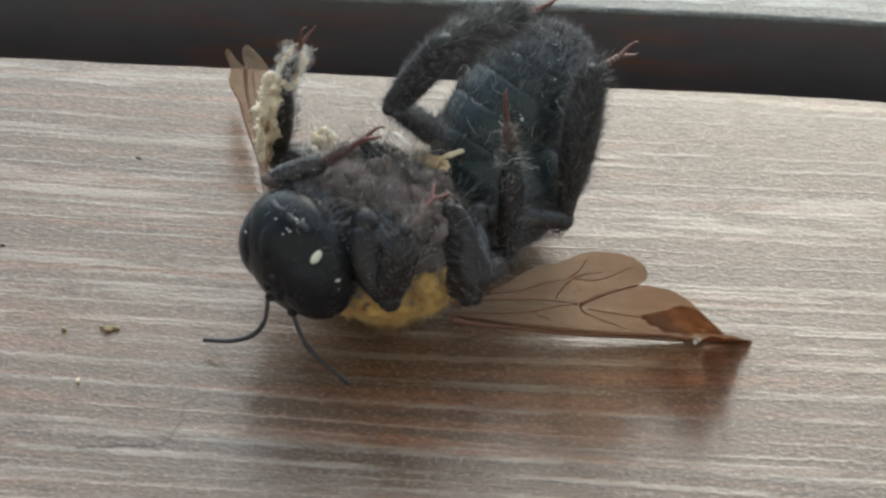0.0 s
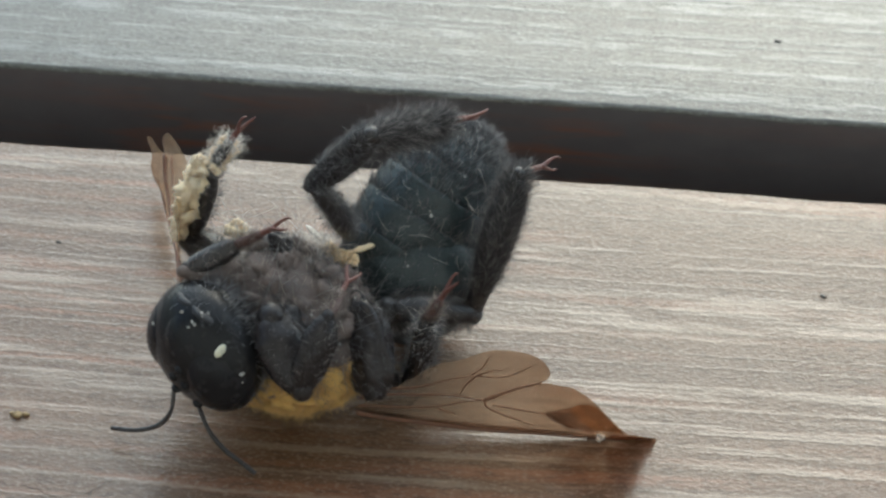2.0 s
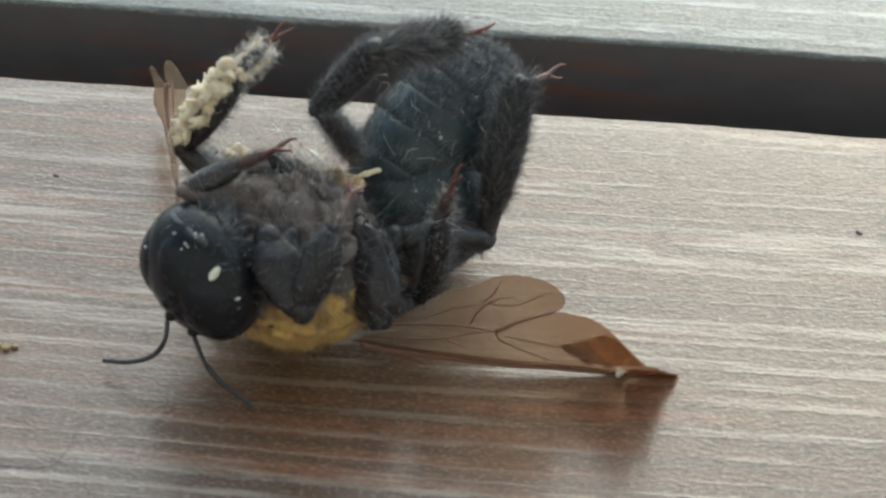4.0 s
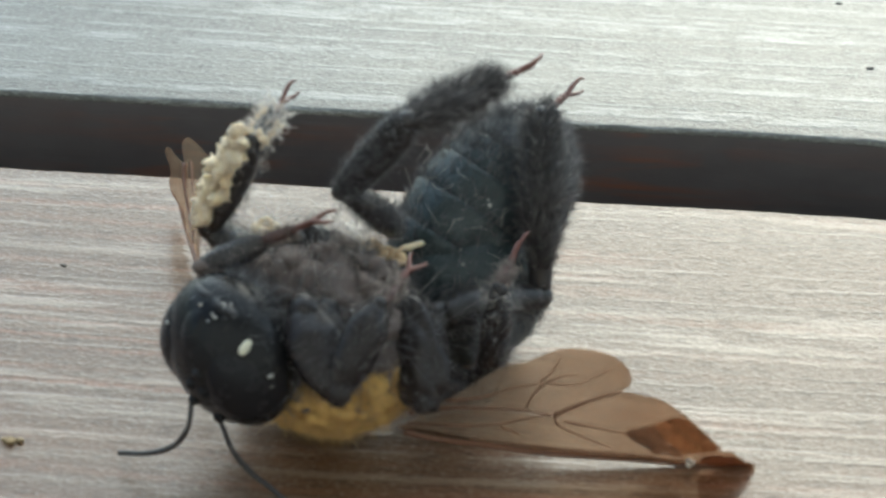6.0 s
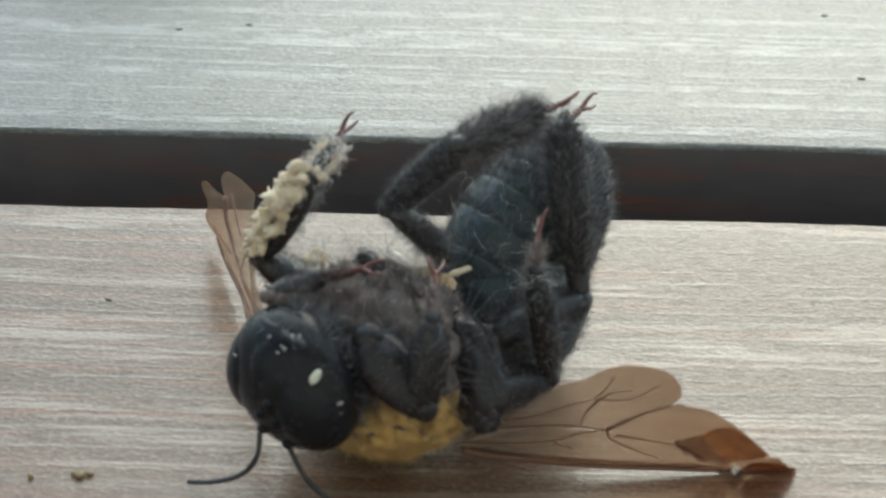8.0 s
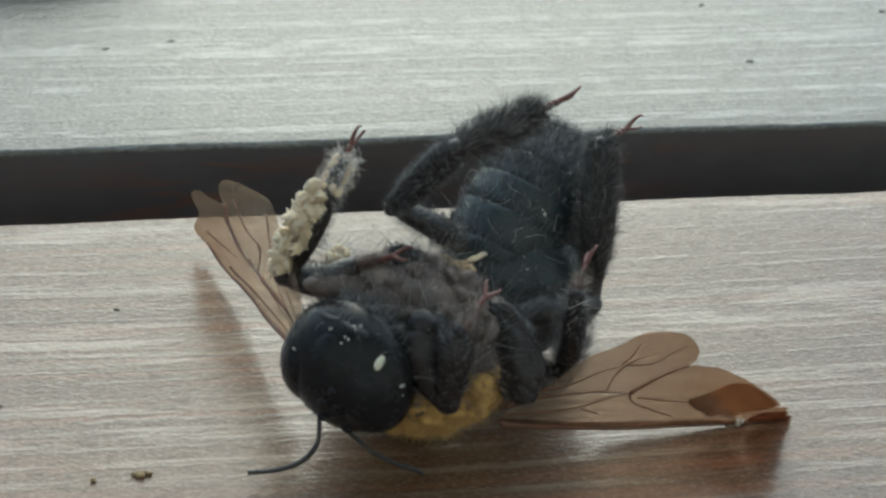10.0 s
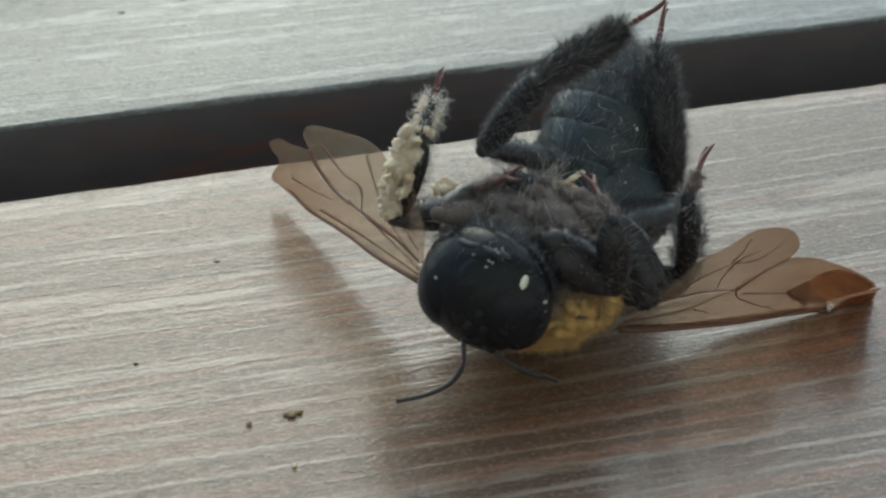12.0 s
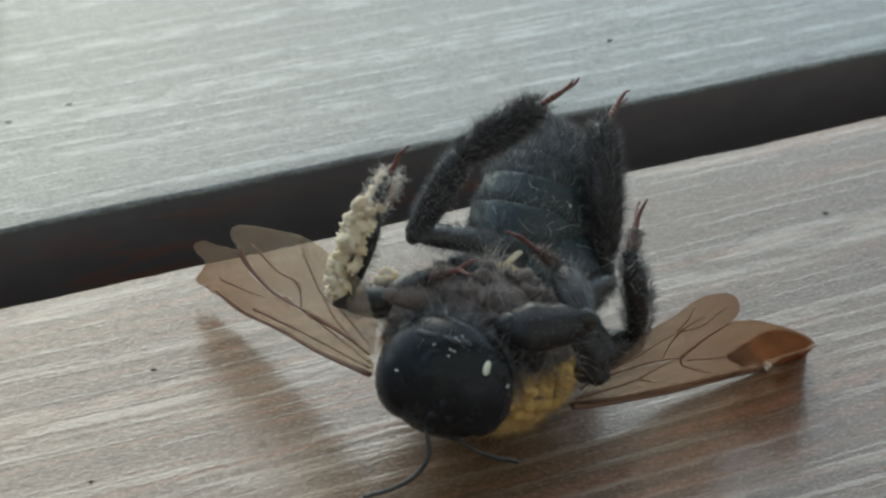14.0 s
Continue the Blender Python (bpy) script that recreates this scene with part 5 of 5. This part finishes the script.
    walk(legs['RF'][1], [
        (0, pose(-0.00000, -0.00000, 0.00325, 146.1, -31.7, -134.5)), (0.5, pose(-0.00000, -0.00000, 0.00325, 141.6, -30.5, -136.1)),
        (1, pose(0.00000, -0.00000, 0.00325, 139.5, -30.7, -137.5)), (1.5, pose(0.00000, -0.00000, 0.00325, 134.8, -30.6, -138.7)),
        (2, pose(-0.00000, 0.00000, 0.00325, 132.7, -30.1, -137.6)), (2.5, pose(0.00000, 0.00000, 0.00324, 129.1, -28.3, -133.8)),
        (5, pose(-0.00000, -0.00000, 0.00324, 132.2, -30.3, -149.0)), (5.5, pose(0.00000, -0.00000, 0.00324, 129.0, -28.9, -146.7)),
        (6, pose(0.00000, 0.00000, 0.00324, 130.1, -26.7, -146.1)), (6.5, pose(0.00000, 0.00000, 0.00326, 135.3, -22.9, -142.4)),
        (7, pose(-0.00000, -0.00000, 0.00325, 135.9, -24.0, -143.5)), (7.5, pose(-0.00000, -0.00000, 0.00325, 135.2, -21.6, -139.8)),
        (8, pose(0.00000, -0.00000, 0.00324, 133.4, -20.4, -132.6)), (8.2, pose(0.00000, 0.00000, 0.00324, 135.7, -20.6, -131.0)),
        (10.3, pose(-0.00000, -0.00000, 0.00325, 157.3, -25.7, -131.9)), (11, pose(0.00000, 0.00000, 0.00323, 157.7, -23.5, -130.9)),
        (12, pose(0.00000, 0.00000, 0.00325, 133.0, -20.0, -117.2)), (12.5, pose(-0.00000, -0.00000, 0.00324, 113.7, -9.5, -132.9)),
        (13, pose(0.00000, 0.00000, 0.00324, 111.7, -12.0, -155.4)), (13.5, pose(0.00000, -0.00000, 0.00324, 107.0, -16.1, -174.0)),
        (14, pose(0.00000, 0.00000, 0.00325, 111.8, -16.0, 169.3)),
    ])
    walk(legs['RF'][2], [
        (0, pose(-0.00243, 0.00027, 0.00082, 137.7, -55.2, 124.3)), (0.5, pose(-0.00247, 0.00059, 0.00092, 135.6, -61.4, 127.8)),
        (1, pose(-0.00250, 0.00074, 0.00099, 141.5, -59.5, 121.5)), (1.5, pose(-0.00254, 0.00103, 0.00116, 145.8, -62.2, 116.5)),
        (2, pose(-0.00257, 0.00108, 0.00122, 159.7, -53.2, 101.3)), (2.5, pose(-0.00264, 0.00111, 0.00133, 163.4, -62.1, 99.4)),
        (5, pose(-0.00232, 0.00159, 0.00124, 176.0, -44.5, 88.0)), (5.5, pose(-0.00235, 0.00167, 0.00134, 178.0, -63.8, 88.2)),
        (6, pose(-0.00230, 0.00163, 0.00125, 165.4, -56.3, 99.8)), (6.5, pose(-0.00223, 0.00134, 0.00101, 149.6, -58.8, 118.2)),
        (7, pose(-0.00224, 0.00133, 0.00098, 149.1, -56.1, 113.5)), (7.5, pose(-0.00226, 0.00127, 0.00097, 158.3, -59.4, 109.6)),
        (8, pose(-0.00240, 0.00109, 0.00102, 164.4, -51.1, 97.8)), (8.2, pose(-0.00238, 0.00092, 0.00094, 160.5, -47.2, 101.2)),
        (10.3, pose(-0.00191, -0.00014, 0.00038, 115.5, -56.5, 158.9)), (11, pose(-0.00182, -0.00010, 0.00031, 108.1, -59.2, 165.8)),
        (12, pose(-0.00260, 0.00043, 0.00104, 155.0, -65.1, 97.5)), (12.5, pose(-0.00247, 0.00198, 0.00188, 173.7, -24.4, 55.2)),
        (13, pose(-0.00157, 0.00279, 0.00200, -178.6, 6.0, 52.8)), (13.5, pose(-0.00062, 0.00325, 0.00228, -164.0, 31.8, 58.3)),
        (14, pose(0.00025, 0.00321, 0.00202, -128.2, 43.0, 63.5)),
    ])
    walk(legs['LM'][0], [
        (0, pose(-0.00359, 0.00178, 0.00519, 150.0, -68.4, 180.0)), (0.5, pose(-0.00359, 0.00178, 0.00519, 162.1, -67.6, 179.0)),
        (1, pose(-0.00359, 0.00178, 0.00519, 163.2, -69.7, -179.1)), (1.5, pose(-0.00359, 0.00178, 0.00519, 126.7, -78.2, -157.7)),
        (2, pose(-0.00359, 0.00178, 0.00519, 121.6, -78.9, -153.2)), (2.5, pose(-0.00359, 0.00178, 0.00519, 90.3, -80.7, -117.2)),
        (5, pose(-0.00359, 0.00178, 0.00519, 22.8, -37.3, -22.4)), (5.5, pose(-0.00359, 0.00178, 0.00519, 29.6, -37.0, -22.1)),
        (6, pose(-0.00359, 0.00178, 0.00519, 28.8, -39.2, -23.7)), (6.5, pose(-0.00359, 0.00178, 0.00519, 38.4, -43.3, -27.3)),
        (7, pose(-0.00359, 0.00178, 0.00519, 45.2, -45.0, -29.5)), (7.5, pose(-0.00359, 0.00178, 0.00519, 18.9, -45.4, -29.8)),
        (8, pose(-0.00359, 0.00178, 0.00519, 25.4, -48.7, -31.8)), (8.2, pose(-0.00359, 0.00178, 0.00519, 42.9, -55.8, -39.6)),
        (10.3, pose(-0.00359, 0.00178, 0.00519, 52.8, -61.8, -52.3)), (10.5, pose(-0.00359, 0.00178, 0.00519, 56.6, -63.4, -57.5)),
        (11, pose(-0.00359, 0.00178, 0.00519, 111.0, -65.6, -101.2)), (11.5, pose(-0.00359, 0.00178, 0.00519, 112.6, -67.1, -92.0)),
        (12, pose(-0.00359, 0.00178, 0.00519, 80.3, -67.4, -84.9)), (12.5, pose(-0.00359, 0.00178, 0.00519, 29.1, -58.2, -57.1)),
        (13, pose(-0.00359, 0.00178, 0.00519, 23.4, -57.9, -56.8)), (13.5, pose(-0.00359, 0.00178, 0.00519, 38.8, -61.3, -60.9)),
        (14, pose(-0.00359, 0.00178, 0.00519, 58.1, -67.1, -75.7)),
    ])
    walk(legs['LM'][1], [
        (0, pose(0.00000, -0.00000, 0.00247, 136.5, 50.0, 136.5)), (0.5, pose(0.00000, 0.00000, 0.00247, 139.6, 63.2, 139.7)),
        (1, pose(0.00000, 0.00000, 0.00248, 143.5, 65.5, 143.7)), (1.5, pose(0.00000, 0.00000, 0.00248, 126.1, 52.5, 131.6)),
        (2, pose(0.00000, -0.00000, 0.00246, 127.0, 51.4, 132.9)), (2.5, pose(0.00000, -0.00000, 0.00247, 118.9, 59.8, 126.8)),
        (5, pose(0.00000, 0.00000, 0.00247, -24.1, 73.8, -6.7)), (5.5, pose(-0.00000, 0.00000, 0.00246, -32.4, 65.5, -14.6)),
        (6, pose(0.00000, 0.00000, 0.00248, -21.6, 65.7, -8.7)), (6.5, pose(0.00000, 0.00000, 0.00247, -35.9, 64.2, -20.6)),
        (7, pose(0.00000, 0.00000, 0.00246, -57.8, 65.7, -38.0)), (7.5, pose(0.00000, -0.00000, 0.00249, 30.5, 74.9, 37.9)),
        (8, pose(0.00000, 0.00000, 0.00249, 13.3, 79.6, 25.5)), (8.2, pose(0.00000, 0.00000, 0.00247, -34.7, 77.8, -20.6)),
        (10.3, pose(0.00000, 0.00000, 0.00248, -124.7, 85.4, -112.9)), (10.5, pose(0.00000, 0.00000, 0.00246, -57.5, 86.9, -49.1)),
        (11, pose(0.00000, -0.00000, 0.00249, -112.0, 75.6, -99.5)), (11.5, pose(0.00000, 0.00000, 0.00248, -109.0, 65.4, -89.1)),
        (12, pose(0.00000, -0.00000, 0.00247, -179.9, 84.7, -169.1)), (12.5, pose(0.00000, 0.00000, 0.00248, 94.9, 67.5, 108.1)),
        (13, pose(0.00000, -0.00000, 0.00248, 91.7, 62.2, 107.2)), (13.5, pose(0.00000, 0.00000, 0.00248, 99.9, 71.6, 123.3)),
        (14, pose(-0.00000, 0.00000, 0.00247, 106.2, 73.9, 124.7)),
    ])
    walk(legs['LM'][2], [
        (0, pose(0.00431, 0.00058, 0.00018, -119.6, -5.2, -55.2)), (0.5, pose(0.00461, 0.00027, 0.00078, -130.0, -18.4, -60.0)),
        (1, pose(0.00463, 0.00022, 0.00084, -130.6, -22.2, -60.4)), (1.5, pose(0.00449, 0.00092, 0.00071, -114.3, -10.6, -60.8)),
        (2, pose(0.00446, 0.00098, 0.00061, -114.2, -5.5, -49.4)), (2.5, pose(0.00468, 0.00093, 0.00128, -115.6, -14.1, -52.6)),
        (5, pose(0.00452, 0.00150, 0.00372, -102.7, -62.0, -13.2)), (5.5, pose(0.00431, 0.00160, 0.00418, -113.2, -62.9, 1.3)),
        (6, pose(0.00439, 0.00116, 0.00436, -118.6, -56.9, 13.4)), (6.5, pose(0.00437, 0.00144, 0.00420, -119.3, -53.1, 13.2)),
        (7, pose(0.00444, 0.00181, 0.00354, -136.5, -49.7, 18.2)), (7.5, pose(0.00476, 0.00054, 0.00359, -94.7, -50.3, -15.7)),
        (8, pose(0.00474, 0.00101, 0.00335, -99.4, -48.5, -13.8)), (8.2, pose(0.00468, 0.00123, 0.00332, -112.0, -41.4, -1.2)),
        (10.3, pose(0.00481, 0.00100, 0.00225, -112.2, -38.2, -19.2)), (10.5, pose(0.00485, 0.00072, 0.00260, -106.2, -32.7, -10.6)),
        (11, pose(0.00479, 0.00101, 0.00203, -119.5, -15.0, -1.7)), (11.5, pose(0.00463, 0.00153, 0.00181, -127.2, -18.5, 2.1)),
        (12, pose(0.00481, 0.00092, 0.00202, -113.1, -22.7, -16.4)), (12.5, pose(0.00478, 0.00116, 0.00232, -87.4, -23.5, -61.7)),
        (13, pose(0.00473, 0.00133, 0.00241, -85.5, -17.6, -76.8)), (13.5, pose(0.00450, 0.00199, 0.00221, -86.8, -28.1, -85.6)),
        (14, pose(0.00463, 0.00160, 0.00209, -103.1, -29.6, -59.3)),
    ])
    walk(legs['LF'][0], [
        (0, pose(-0.00262, -0.00058, 0.00652, 72.3, -39.5, -55.5)), (1.5, pose(-0.00262, -0.00058, 0.00652, 60.4, -33.4, -38.4)),
        (2.5, pose(-0.00262, -0.00058, 0.00652, 66.4, -35.4, -43.1)), (5, pose(-0.00262, -0.00058, 0.00652, 55.7, -28.7, -29.1)),
        (6.5, pose(-0.00262, -0.00058, 0.00652, 74.5, -37.8, -52.1)), (8.2, pose(-0.00262, -0.00058, 0.00652, 63.4, -33.9, -39.7)),
        (10.3, pose(-0.00262, -0.00058, 0.00652, 62.5, -38.4, -50.4)), (11, pose(-0.00262, -0.00058, 0.00652, 68.4, -40.0, -55.1)),
        (12.5, pose(-0.00262, -0.00058, 0.00652, 57.0, -38.6, -51.4)), (14, pose(-0.00262, -0.00058, 0.00652, 51.8, -38.7, -51.7)),
    ])
    walk(legs['LF'][1], [
        (0, pose(0.00000, -0.00000, 0.00304, 163.6, 37.4, 174.8)), (1.5, pose(0.00000, 0.00000, 0.00303, 155.2, 34.4, -178.5)),
        (2.5, pose(-0.00000, 0.00000, 0.00304, 155.6, 33.5, -178.3)), (5, pose(-0.00000, -0.00000, 0.00303, 159.2, 34.4, -173.2)),
        (6.5, pose(0.00000, 0.00000, 0.00304, 163.8, 34.3, -178.9)), (8.2, pose(-0.00000, 0.00000, 0.00304, 164.3, 18.2, -171.8)),
        (10.3, pose(-0.00000, -0.00000, 0.00304, 157.8, 10.7, -174.4)), (11, pose(0.00000, -0.00000, 0.00304, 154.9, 8.2, -174.7)),
        (12.5, pose(0.00000, 0.00000, 0.00304, 155.6, 4.6, -172.1)), (14, pose(0.00000, 0.00000, 0.00304, 157.6, 11.0, -175.5)),
    ])
    walk(legs['LF'][2], [
        (0, pose(0.00149, 0.00056, 0.00116, -122.0, -24.6, -51.0)), (1.5, pose(0.00124, 0.00107, 0.00119, -98.2, -34.2, -69.8)),
        (2.5, pose(0.00121, 0.00106, 0.00117, -103.4, -35.8, -67.0)), (5, pose(0.00119, 0.00103, 0.00113, -87.3, -36.8, -81.6)),
        (6.5, pose(0.00132, 0.00071, 0.00109, -129.3, -31.0, -54.7)), (8.2, pose(0.00064, 0.00076, 0.00078, -89.4, -39.2, -92.5)),
        (10.3, pose(0.00033, 0.00097, 0.00079, -88.3, -32.3, -92.8)), (11, pose(0.00022, 0.00107, 0.00083, -91.0, -35.2, -84.6)),
        (12.5, pose(0.00004, 0.00103, 0.00080, -79.9, -24.9, -100.5)), (14, pose(0.00036, 0.00097, 0.00080, -76.2, -18.4, -106.3)),
    ])
    base = mm(*(np.array(ANT[2][0]) - BASE))
    walk(feelers[1], [(t, pose(base.x, base.y, base.z, 0, lift, turn)) for t, lift, turn in (
        (0.0, 0, 0), (2.7, 0, 3), (4.8, 0, 2), (8.2, 0, 6), (10.3, -6, 26), (11.5, -4, 30), (14.0, -4, 32))])


motions()
